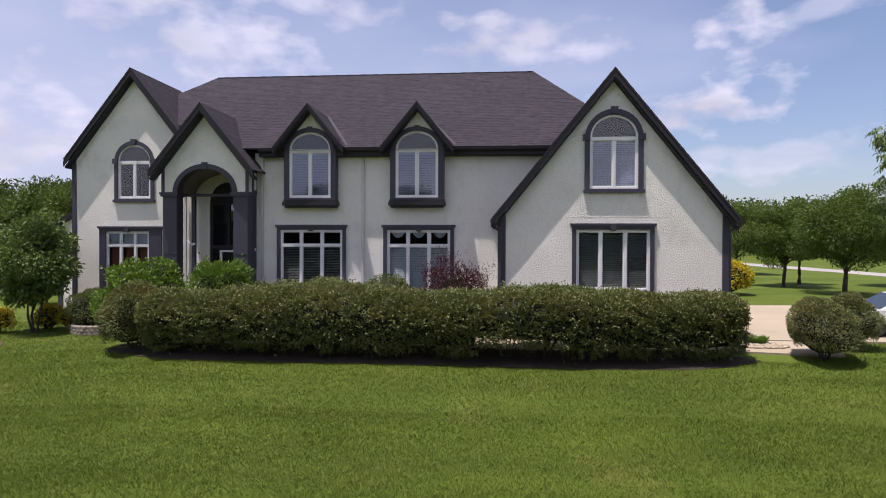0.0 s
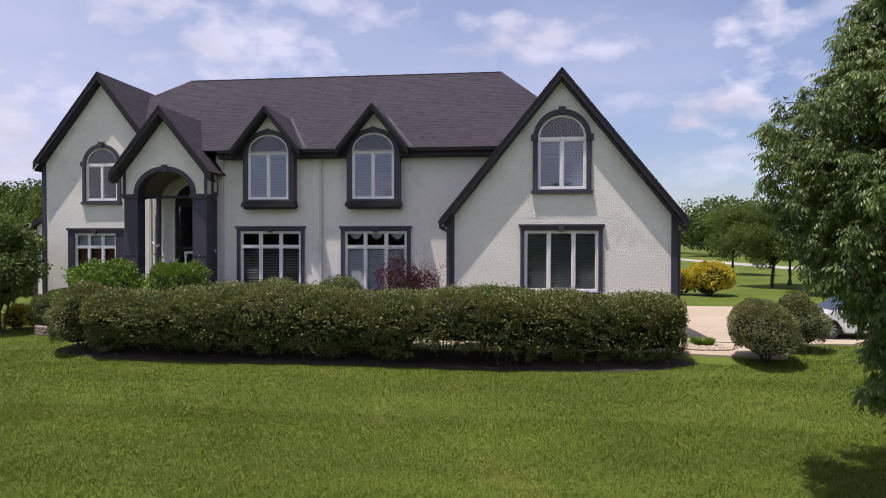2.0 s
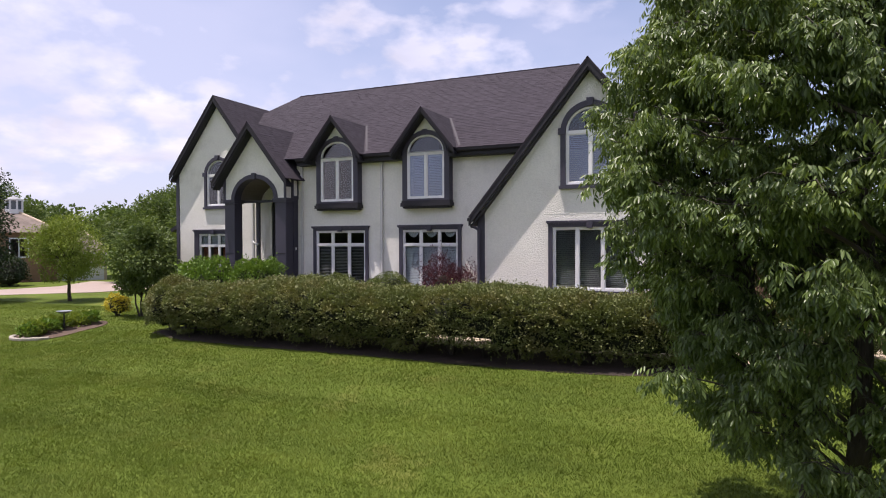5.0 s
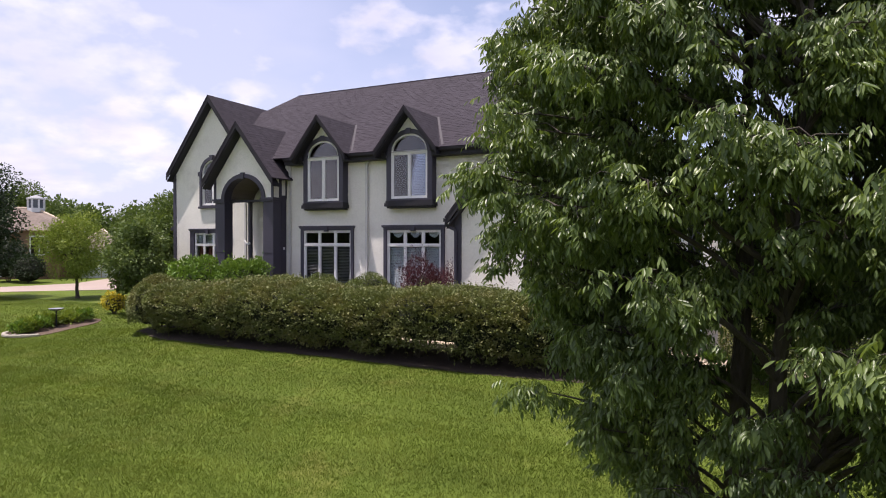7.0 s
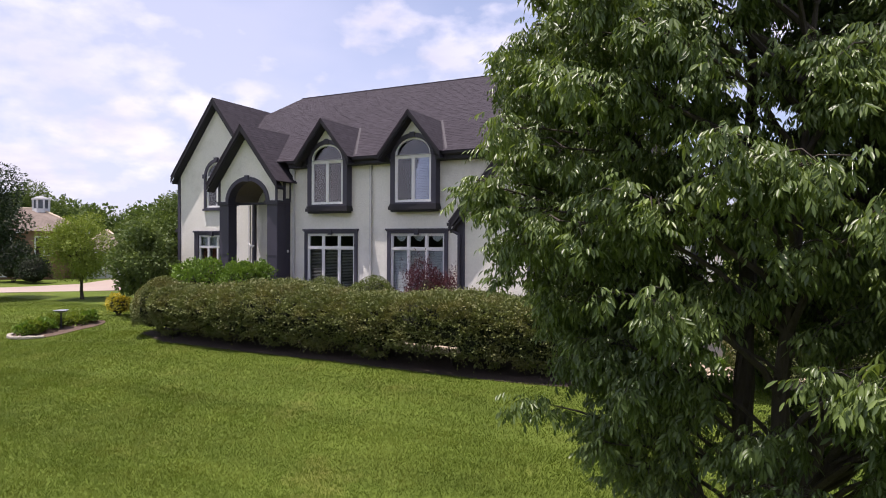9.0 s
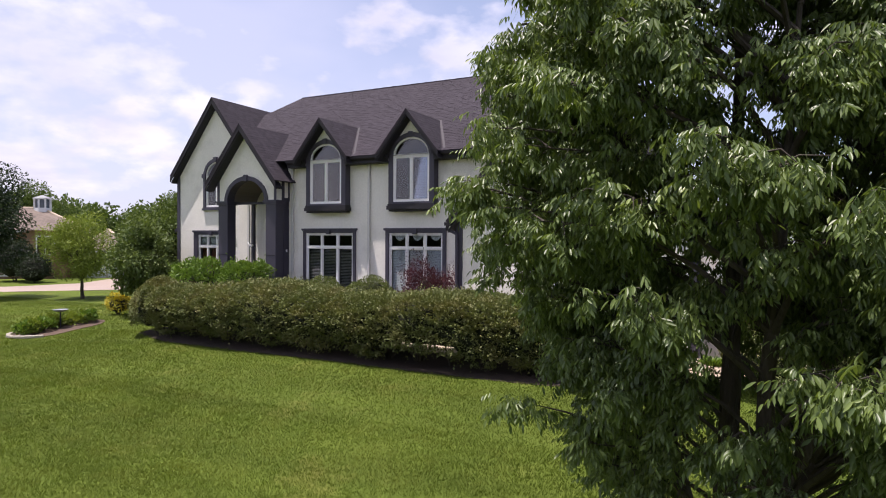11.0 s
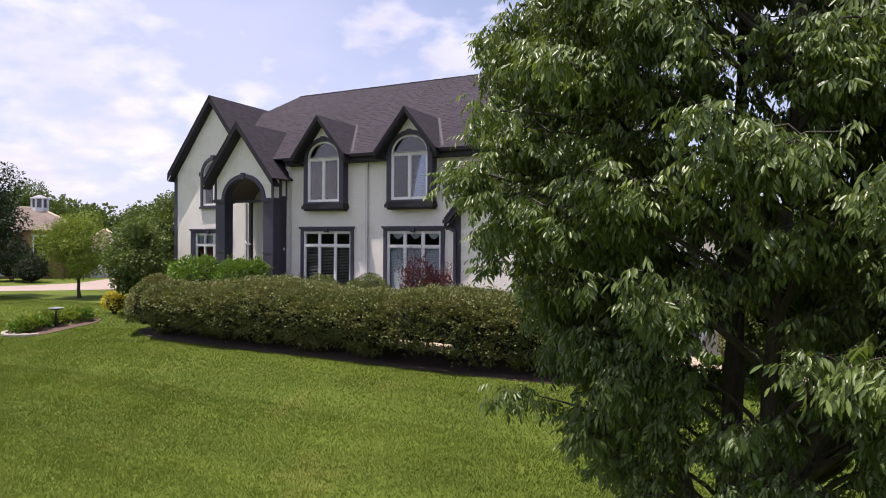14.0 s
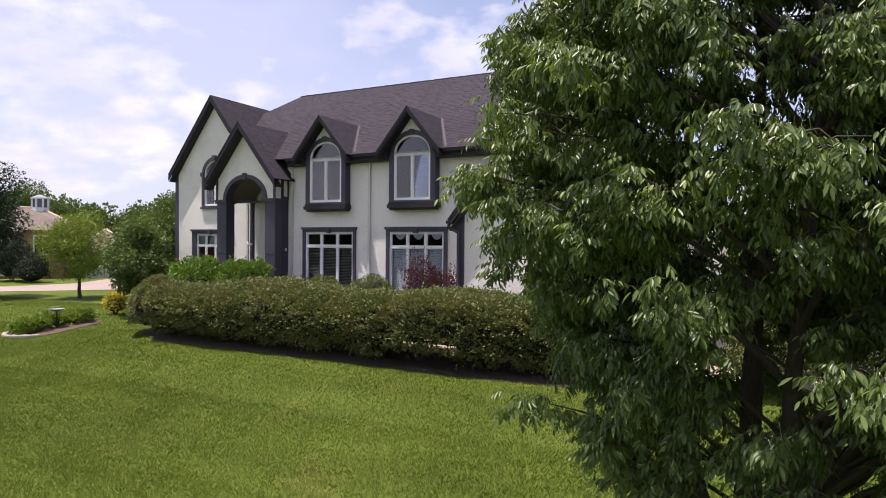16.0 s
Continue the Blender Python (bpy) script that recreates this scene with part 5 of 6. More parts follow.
def spray(rs, leaflets=7, length=0.24):
    """One compound leaf hanging along +x: leaflets as folded, slightly curled blades. Gives verts and faces."""
    V, F = [], []
    for k in range(leaflets):
        t = 0.25 + 0.75 * (k // 2 + 1) / (leaflets // 2 + 1)
        side = 0 if k == leaflets - 1 else (1 if k % 2 else -1)
        root = np.array([t * length, 0, -0.25 * length * t * t])
        ang = side * (0.75 + 0.25 * rs.rand())
        L = 0.098 * (0.75 + 0.5 * rs.rand())
        W = L * (0.26 + 0.09 * rs.rand())
        dr = -0.6 - 1.2 * rs.rand()
        way = np.array([math.cos(ang), math.sin(ang), dr])
        way /= np.linalg.norm(way)
        sd = np.cross(way, [0.2 * rs.randn(), 0.2 * rs.randn(), 1.0])
        sd /= np.linalg.norm(sd)
        up = np.cross(sd, way)
        n = len(V)
        l1, l2 = root + way * L * 0.24, root + way * L * 0.58 - up * L * 0.03
        V += [root, l1 + sd * W * 0.40 + up * W * 0.16, l2 + sd * W * 0.50 + up * W * 0.14, root + way * L - up * L * 0.14,
              l2 - sd * W * 0.50 + up * W * 0.14, l1 - sd * W * 0.40 + up * W * 0.16]
        F += [(n, n + 1, n + 2), (n, n + 2, n + 3), (n, n + 3, n + 4), (n, n + 4, n + 5)]
    # the leaf stalk
    n = len(V)
    V += [np.array([0, 0.003, 0]), np.array([0, -0.003, 0]), np.array([length, 0, -0.25 * length])]
    F += [(n, n + 1, n + 2)]
    return np.array(V), np.array(F)


def near_tree():
    r, rs = random.Random(77), np.random.RandomState(77)
    root = thing("tree", "large leafy tree with drooping compound leaves on the lawn", "tree", at=TREE)
    kinds = [spray(rs, 7 if k % 3 else 5, 0.19 + 0.08 * rs.rand()) for k in range(8)]
    # stems that rise from the ground: offsets from the foot at heights, and a thickness
    stems = (((-0.05, -0.30, -0.05), (-0.05, -0.45, 1.0), (-0.03, -0.58, 2.0), (0.0, -0.58, 3.8), (0.03, -0.40, 5.6), (0.05, -0.1, 8.8), 0.135),
             ((0.20, -0.35, -0.05), (0.26, -0.65, 1.6), (0.28, -0.95, 2.5), (0.32, -1.15, 3.6), (0.42, -1.3, 5.0), (0.5, -1.4, 6.8), 0.095),
             ((0.22, -0.45, 0.9), (0.42, -0.80, 2.0), (0.75, -0.95, 2.7), (1.15, -0.95, 3.4), (1.5, -0.9, 4.4), (1.7, -0.8, 6.2), 0.055),
             ((0.15, 0.05, -0.05), (0.4, 0.35, 1.2), (0.7, 0.7, 2.4), (0.95, 0.95, 3.8), (1.1, 1.1, 5.2), (1.2, 1.2, 7.0), 0.10),
             ((-0.15, 0.0, -0.05), (-0.45, 0.25, 1.3), (-0.8, 0.45, 2.4), (-1.05, 0.55, 3.8), (-1.15, 0.6, 5.0), (-1.2, 0.6, 6.8), 0.09))
    tips = []
    for *line, tr in stems:
        bm = bmesh.new()
        line = [TREE + Vector(p) + Vector((r.uniform(-0.02, 0.02), r.uniform(-0.02, 0.02), 0)) for p in line]
        fine = []
        for p, q in zip(line, line[1:]):
            fine += [p, p.lerp(q, 0.5) + Vector((r.uniform(-0.03, 0.03), r.uniform(-0.03, 0.03), 0))]
        fine.append(line[-1])
        limb(bm, fine, [tr * (1.3 - 1.2 * i / (len(fine) - 1)) for i in range(len(fine))], 10)
        part("trunk", bm, BARK, root, "grey-brown bark stem")
        tips.append(line)

    def on_stem(end, z):
        line = min(tips, key=lambda ln: (ln[3] - end).xy.length)
        for p, q in zip(line, line[1:]):
            if p.z - TREE.z <= z <= q.z - TREE.z:
                return p.lerp(q, (z - (p.z - TREE.z)) / max(1e-3, q.z - p.z))
        return line[-1] if z > 3 else line[1]

    spots = []

    def bough(end, z, thick, twigs, reach):
        """A limb from the nearest stem, with twigs to both sides over its outer half; leaf whorls sit at their ends."""
        bm = bmesh.new()
        start = on_stem(end, z)
        pts = bent(start, end, r, 0.12, 6, 0.04)
        limb(bm, pts, [thick * (1 - 0.15 * i) for i in range(7)], 6)
        out = end - start
        out.z = 0
        out.normalize()
        side = Vector((-out.y, out.x, 0))
        for k in range(twigs):
            t = r.uniform(0.42, 0.98)
            i = min(5, int(t * 6))
            p = pts[i].lerp(pts[i + 1], t * 6 - i)
            w = reach * (1.25 - 0.6 * t)
            tw = p + side * (r.choice((-1, 1)) * r.uniform(0.35, 1.0) * w) + out * r.uniform(0.05, 0.45) * reach + Vector((0, 0, r.uniform(-0.16, 0.12)))
            limb(bm, [p, p.lerp(tw, 0.5) + Vector((0, 0, 0.05)), tw], [0.009, 0.006, 0.003], 4)
            spots.append(tw)
            spots.append(p.lerp(tw, 0.55) + Vector((r.gauss(0, 0.05), r.gauss(0, 0.05), r.gauss(0, 0.05))))
        spots.append(end)
        part("bough", bm, BARK, root)

    for k in range(300):
        z = 1.75 + 7.5 * ((k + r.random()) / 300) ** 0.92
        a = (k * 2.39996 + r.uniform(-0.3, 0.3) + math.pi) % (2 * math.pi) - math.pi
        # an open shaft towards the lawn shows the dim inside and the stem
        shaft = abs(a + 1.53 - 0.05 * (z - 4.5)) < (0.24 if z < 4.7 else 0.30)
        if shaft and (3.0 < z < 4.45 or 4.95 < z < 6.4):
            continue
        if z < 3.2 and r.random() < 0.32:
            continue
        rad = crown_radius(a, z) * r.uniform(0.80, 1.0) - 0.10
        end = TREE + Vector((rad * math.cos(a), rad * math.sin(a), z))
        bough(end, max(0.8, z - 0.30 * rad - 0.2), 0.014 + 0.008 * rad, 10 if z > 3.2 else 7, 0.46)
    # fuller sprays on the shelf and above it
    for k in range(40):
        a = r.uniform(-1.18, -0.40)
        z = r.uniform(3.0, 4.3) if k % 2 else r.uniform(4.8, 6.4)
        rad = crown_radius(a, z) * (r.uniform(0.85, 1.0) if k % 2 else r.uniform(0.70, 0.88)) - 0.08
        bough(TREE + Vector((rad * math.cos(a), rad * math.sin(a), z)), max(1.6, z - 0.25 * rad), 0.017, 10, 0.42)
    # upright sprays at the shoulder
    for k in range(6):
        a, z = -2.9 + 0.11 * k, r.uniform(5.9, 6.3)
        rad = crown_radius(a, z) * r.uniform(0.9, 1.0) - 0.06
        bough(TREE + Vector((rad * math.cos(a), rad * math.sin(a), z)), z - 0.9, 0.018, 8, 0.32)
    # inner boughs, in the shade of the outer ones
    for k in range(120):
        z = 3.3 + 5.2 * (k + r.random()) / 120
        a = k * 2.39996 + 1.0
        rad = crown_radius(a, z) * r.uniform(0.35, 0.68)
        bough(TREE + Vector((rad * math.cos(a), rad * math.sin(a), z)), z - 0.4, 0.018, 6, 0.42)
    # one low bough reaches out by itself
    bm = bmesh.new()
    lone = Vector((6.80, 7.9, 2.06))
    limb(bm, bent(TREE + Vector((-0.1, -0.6, 2.1)), lone, r, 0.03, 6, 0.03), [0.035, 0.03, 0.024, 0.02, 0.015, 0.01, 0.004], 6)
    part("bough", bm, BARK, root)
    for _ in range(6):
        spots.append(lone + Vector((r.gauss(0, 0.12), r.gauss(0, 0.12), r.gauss(0.03, 0.06))))
    at, yaws, pitches = [], [], []
    for p in spots:
        rel0 = p - TREE
        a = math.atan2(rel0.y, rel0.x)
        if rel0.xy.length > crown_radius(a, rel0.z) + 0.02 and (p - lone).length > 0.6:
            continue
        m = r.randint(9, 13)
        turn = r.random() * 6.2832
        for k in range(m):
            at.append(p + Vector((r.gauss(0, 0.03), r.gauss(0, 0.03), r.gauss(0, 0.05))))
            free = turn + 6.2832 * k / m + r.gauss(0, 0.25)
            # leaves lean towards the light outside the crown and arch down
            yaws.append(math.atan2(math.sin(free) + 0.5 * math.sin(a), math.cos(free) + 0.5 * math.cos(a)))
            pitches.append(r.uniform(-0.25, 0.95))
    P = np.array([p[:] for p in at])
    rel = P - np.array(TREE[:])
    rr = np.hypot(rel[:, 0], rel[:, 1])
    yaw, pitch = np.array(yaws), np.array(pitches)
    roll = rs.normal(size=len(P)) * 0.30
    scale = 0.52 + 0.36 * rs.rand(len(P))
    pick = rs.randint(0, len(kinds), len(P))
    # the leaves towards the open lawn in front are parts of their own; the rest is joined
    front = np.where((rel[:, 1] < -1.7) & (rel[:, 0] < 1.2) & (rel[:, 2] > 1.8) & (rel[:, 2] < 6.2) & (rr > 2.35))[0]
    own = set(front[rs.permutation(len(front))[:280]].tolist())
    meshes = [raw_mesh("leaf", v, f, TREE_LEAF) for v, f in kinds]
    VV, FF, off = [], [], 0
    for i in range(len(P)):
        m = (Matrix.Rotation(yaw[i], 3, "Z") @ Matrix.Rotation(pitch[i], 3, "Y") @ Matrix.Rotation(roll[i], 3, "X"))
        if i in own:
            ob = new("leaf", meshes[pick[i]])
            ob.parent = root
            ob.matrix_basis = Matrix.LocRotScale(Vector(P[i]) - TREE, m.to_quaternion(), (scale[i],) * 3)
            continue
        v, f = kinds[pick[i]]
        VV.append(v @ np.array(m).T * scale[i] + P[i])
        FF.append(f + off)
        off += len(v)
    tagged(part("crown", raw_mesh("crown", np.concatenate(VV), np.concatenate(FF), TREE_LEAF), None, root, "dense green crown of drooping leaves"), kind="stuff")


near_tree()

# --- yard trees
yard_tree("small leafy ornamental tree beside the house corner", (-18.0, 22.6), 4.6, 1.6, 0.85, SIDE_LEAF, 101, 0.22, 5000, 0.05, stems=3, lobes=60)
yard_tree("round-headed young tree with light green crown", (-30.2, 27.7), 5.5, 2.5, 1.15, LIME_LEAF, 102, 0.17, 8000, 0.11, lobes=44)
yard_tree("tall dark dense tree on the side lawn", (-35.6, 22.9), 9.6, 4.0, 1.0, DARK_LEAF, 103, 0.26, 14000, 0.2, lobes=40)
yard_tree("round-headed lawn tree with green crown", (18.95, 44.8), 5.9, 2.5, 1.15, MID_LEAF, 104, 0.17, 14000, 0.13, group="lawn trees by the drive", lobes=34)
yard_tree("spreading lawn tree with a forked trunk", (19.8, 38.8), 6.3, 2.8, 1.1, MID_LEAF, 105, 0.17, 18000, 0.15, group="lawn trees by the drive", lobes=44)
yard_tree("taller lawn tree with a light green crown", (21.1, 47.4), 6.1, 1.9, 1.4, MID_LEAF, 106, 0.18, 9000, 0.12, group="lawn trees by the drive", lobes=34)
yard_tree("round-headed lawn tree with green crown", (27.0, 46.0), 6.2, 2.6, 1.4, MID_LEAF, 107, 0.20, 9000, 0.13, group="lawn trees by the drive", lobes=34)
yard_tree("round-headed lawn tree with green crown", (21.7, 60.9), 6.8, 3.2, 1.2, MID_LEAF, 109, 0.22, 9000, 0.13, group="lawn trees by the drive", lobes=34)
yard_tree("leafy tree behind the side lawn", (-41.0, 43.5), 7.4, 4.6, 0.6, FAR_LEAF, 110, 0.36, 13000, 0.2, group="trees behind the side lawn", lobes=60)
yard_tree("leafy tree behind the side lawn", (-35.5, 46.0), 8.0, 4.4, 0.6, FAR_LEAF, 111, 0.36, 13000, 0.2, group="trees behind the side lawn", lobes=60)
yard_tree("leafy tree behind the side lawn", (-31.5, 41.5), 7.6, 3.8, 0.5, FAR_LEAF, 112, 0.34, 11000, 0.2, group="trees behind the side lawn", lobes=60)
yard_tree("tall open tree behind the side lawn", (-33.0, 48.0), 8.2, 4.2, 1.2, FAR_LEAF, 113, 0.36, 14000, 0.2, group="trees behind the side lawn", lobes=60)
yard_tree("bright green tree behind the house side", (-24.5, 34.0), 6.6, 2.6, 0.8, MID_LEAF, 114, 0.2, 9000, 0.12)
yard_tree("leafy tree behind the side lawn", (-46.5, 52.5), 10.0, 5.0, 1.0, FAR_LEAF, 115, 0.42, 11000, 0.2, group="trees behind the side lawn", lobes=60)
yard_tree("tall tree behind the neighbouring house", (-72.0, 48.5), 10.5, 5.0, 2.0, FAR_LEAF, 116, 0.36, 10000, 0.25, group="trees behind the side lawn", lobes=60)

# trees across the street, mirrored in the upper windows
for k, (x, y, h, w) in enumerate(((-24, -30, 10.5, 4.6), (-13, -34, 11.5, 5.0), (-4, -29, 9.5, 4.2), (7, -33, 11.0, 4.8), (17, -30, 10.0, 4.6), (29, -34, 11.5, 5.2))):
    yard_tree("tall leafy street tree across from the house", (x, y), h * 1.2, w, 1.6, DARK_LEAF, 130 + k, 0.42, 3600, 0.2, group="street trees", lobes=20)


# --- far woods all round, closing the view
def far_woods():
    rs = np.random.RandomState(9)
    P, L = [], []
    for k in range(330):
        a = 2 * math.pi * (k + rs.rand()) / 330
        d = 105 + 70 * rs.rand()
        cx, cy = d * math.sin(a), 20 + d * math.cos(a)
        ahead = cy > 20
        h, w = 9.8 + 4.2 * rs.rand(), 5 + 3.5 * rs.rand()
        n = 1900 if ahead and abs(cx) < 2.1 * cy else 260
        lobes = rs.normal(size=(9, 3))
        lobes /= np.linalg.norm(lobes, axis=1, keepdims=True)
        c = lobes[rs.randint(0, 9, n)] * (w * 0.55, w * 0.55, h * 0.25)
        d3 = unit(rs.normal(size=(n, 3))) * (0.5 + 0.5 * rs.rand(n, 1)) * (w * 0.46, w * 0.46, h * 0.22)
        q = c + d3 + (cx, cy, h * 0.53)
        q[:, 2] = np.maximum(q[:, 2], 0.2) + gz(cx, cy)
        P.append(q)
        L.append(np.full(n, 0.72 if n > 500 else 1.5) * (0.6 + 0.8 * rs.rand(n)))
    P, L = np.concatenate(P), np.concatenate(L)
    way = leaf_dirs(rs, np.tile((0, 0, 0.2), (len(P), 1)), 1.0)
    me = leaves("far_woods", P, way, L, L * 0.6, FAR_LEAF, rs)
    tagged(new("far_woods", me), "distant belt of dense green woodland", "woods", kind="stuff")


far_woods()


# ---------------- grass ----------------
def inside(px, py, poly):
    hit = np.zeros(len(px), bool)
    n = len(poly)
    for i in range(n):
        (x0, y0), (x1, y1) = poly[i], poly[(i + 1) % n]
        cross = ((y0 > py) != (y1 > py)) & (px < (x1 - x0) * (py - y0) / (y1 - y0 + 1e-12) + x0)
        hit ^= cross
    return hit


def grass():
    rs = np.random.RandomState(3)
    X, Y = [], []
    for y0, y1, x0, x1, dens in ((7.0, 10.5, -13, 13, 2200), (10.5, 13.5, -16, 14, 1700), (13.5, 18.6, -22, 16, 950), (15.0, 18.6, -32, -22, 300), (18.6, 26.0, -36, -11, 300), (18.6, 20.7, 9, 22, 500)):
        n = int((y1 - y0) * (x1 - x0) * dens)
        X.append(x0 + (x1 - x0) * rs.rand(n))
        Y.append(y0 + (y1 - y0) * rs.rand(n))
    X, Y = np.concatenate(X), np.concatenate(Y)
    bad = np.zeros(len(X), bool)
    for poly in (WALK_LINE, DRIVE, [(-12.2, 18.3), (-10.8, 17.65), (-9.6, 17.30), (-6, 17.15), (-1, 17.10), (3, 17.10), (4.8, 17.17), (6.0, 17.50), (6.8, 18.05), (6.2, 19.1), (-12.2, 19.2)],
                 [(-14.2, 21.4), (-9.0, 19.4), (-0.3, 20.85), (-0.35, 26), (-20, 26), (-16.6, 23.0)], BED):
        bad |= inside(X, Y, poly)
    X, Y = X[~bad], Y[~bad]
    n = len(X)
    Z = ground_z(X, Y)
    a = rs.rand(n) * 2 * np.pi
    far = np.clip((Y - 8) / 12, 0, 1)
    tufts = np.clip(lumpy(np.stack([X * 1.0, Y * 1.9, X * 0], 1), 0.20, 15.0, 61) + lumpy(np.stack([X * 0.5, Y * 1.6, X * 0], 1), 0.10, 2.6, 62), -0.5, 0.6)
    h = (0.026 + 0.030 * rs.rand(n)) * (1 + tufts)
    w = 0.006 + 0.006 * far
    lean = 0.9 * h
    bx, by = np.cos(a) * w, np.sin(a) * w
    la = rs.rand(n) * 2 * np.pi
    stripe = 0.4 * np.sign(np.sin((X * 0.94 + Y * 0.34) * 2.8))
    v = np.empty((n, 3, 3), np.float32)
    v[:, 0] = np.stack([X - bx, Y - by, Z - 0.004], 1)
    v[:, 1] = np.stack([X + bx, Y + by, Z - 0.004], 1)
    v[:, 2] = np.stack([X + (np.cos(la) * 0.8 + stripe * 0.5) * lean, Y + (np.sin(la) * 0.8) * lean, Z + h], 1)
    me = raw_mesh("grass", v.reshape(-1, 3), np.arange(n * 3).reshape(-1, 3), GRASS)
    tagged(new("grass", me), "short mown green lawn grass", "grass", kind="stuff")


BED = blob(-18.0, 18.75, 1.2, 2.1, 24, 0.08, 8, 0.12)
grass()

# ---------------- flower bed on the side lawn ----------------
flat_sheet("flower_bed", BED, 0.03, MULCH, "kidney-shaped mulched flower bed on the lawn", "flower bed", thick=0.06)
rng = random.Random(8)
edging = thing("bed_edging", "curved low edging of pale stones round the bed", "edging", at=(-17.8, 17.0, gz(-17.8, 17.0)))
sb = bmesh.new()
bmesh.ops.create_cube(sb, size=1)
bmesh.ops.scale(sb, vec=(0.30, 0.16, 0.13), verts=sb.verts)
bmesh.ops.bevel(sb, geom=sb.edges[:], offset=0.03, segments=1, affect="EDGES")
stone_mesh = mesh_of("stone", sb, STONE)
pale_mesh = stone_mesh.copy()
pale_mesh.materials[0] = surface("pale_stone", (0.25, 0.225, 0.185), (0.38, 0.345, 0.29), 0.9, 3, 20, 0.5, 25, 0.02)
for i in range(24):
    (xa, ya), (xb, yb) = BED[i], BED[(i + 1) % 24]
    for t in (0.25, 0.75):
        x, y = xa + (xb - xa) * t, ya + (yb - ya) * t
        if y < 17.35:
            ob = new("stone", pale_mesh)
            ob.parent, ob.matrix_parent_inverse = edging, edging.matrix_world.inverted()
            ob.matrix_basis = pose(x, y, gz(x, y) + 0.06, 0, 0, math.degrees(math.atan2(yb - ya, xb - xa)) + rng.uniform(-6, 6)) @ Matrix.Diagonal((rng.uniform(0.8, 1.25), 1, rng.uniform(0.85, 1.2), 1))


def clump(at, r, h, seed, material, label):
    """A tuft of strappy leaves."""
    rs = np.random.RandomState(seed)
    n = 420
    a = rs.rand(n) * 6.283
    q = rs.rand(n) * r * 0.5
    z = gz(*at)
    p = np.stack([at[0] + q * np.cos(a), at[1] + q * np.sin(a), np.full(n, z + 0.02)], 1)
    way = np.stack([np.cos(a) * 0.8, np.sin(a) * 0.8, 0.6 + 0.6 * rs.rand(n)], 1)
    L = h * (0.7 + 0.6 * rs.rand(n))
    me = leaves("plant", p, way, L, 0.075, material, rs)
    return tagged(new("plant", me), label, "plant", group="bed plants")


for k in range(15):
    x, y = -18.25 + rng.uniform(-0.5, 0.35), 17.25 + k * 0.22
    shrub("plant", "low mound of light green leaves in the mulched bed", "plant", (x, y), (rng.uniform(0.26, 0.40), 0.34, rng.uniform(0.17, 0.27)), LIME_LEAF if k % 4 else BUSH_LEAF,
          420, 0.13, 200 + k, bump=0.2, group="bed plants", up=0.6, core=0, ragged=0.2, stems=False)
clump((7.55, 20.1), 0.4, 0.28, 240, BUSH_LEAF, "small green tuft among pebbles at the wall")
clump((7.4, 31.9), 0.6, 0.8, 241, LIME_LEAF, "tall green tuft at the driveway edge")

bath = thing("bird_bath", "small dark metal bird bath on a thin stem", "bird bath", at=(-17.75, 18.6, gz(-17.75, 18.6)))
bx, by, bz = -17.75, 18.6, gz(-17.75, 18.6)
bm = bmesh.new()
tube(bm, (bx, by, bz - 0.02), (bx, by, bz + 0.72), 0.035, 0.025, 10)
part("stem", bm, FASCIA, bath)
bm = bmesh.new()
prof = [(0.03, 0.70), (0.18, 0.73), (0.29, 0.80), (0.30, 0.81), (0.27, 0.80), (0.15, 0.755), (0.0, 0.75)]
rings = [[bm.verts.new((bx + rr * math.cos(6.2832 * k / 18), by + rr * math.sin(6.2832 * k / 18), bz + zz)) for k in range(18)] for rr, zz in prof[:-1]]
for r0, r1 in zip(rings, rings[1:]):
    for k in range(18):
        bm.faces.new((r0[k], r0[(k + 1) % 18], r1[(k + 1) % 18], r1[k]))
bm.faces.new(rings[-1])
part("bowl", bm, surface("grey_metal", (0.20, 0.22, 0.25), (0.3, 0.32, 0.35), 0.4, 2, 20, 0.1, 40, metal=0.5), bath)

# low curved stone wall at the house corner
wall = thing("stone_border", "low curved dry stone border at the house corner", "stone wall", at=(-15.3, 21.6, gz(-15.3, 21.6)))
for course in range(3):
    for k in range(15):
        a = math.radians(165 + (k + 0.5 * (course % 2)) * 8.6)
        x, y = -14.75 + 1.75 * math.cos(a), 23.1 + 1.45 * math.sin(a)
        ob = new("stone", stone_mesh)
        ob.parent, ob.matrix_parent_inverse = wall, wall.matrix_world.inverted()
        ob.matrix_basis = pose(x, y, gz(x, y) + 0.055 + course * 0.115, 0, 0, math.degrees(a) + 90 + rng.uniform(-7, 7)) @ Matrix.Diagonal((rng.uniform(0.75, 1.0), rng.uniform(0.9, 1.3), 0.92, 1))

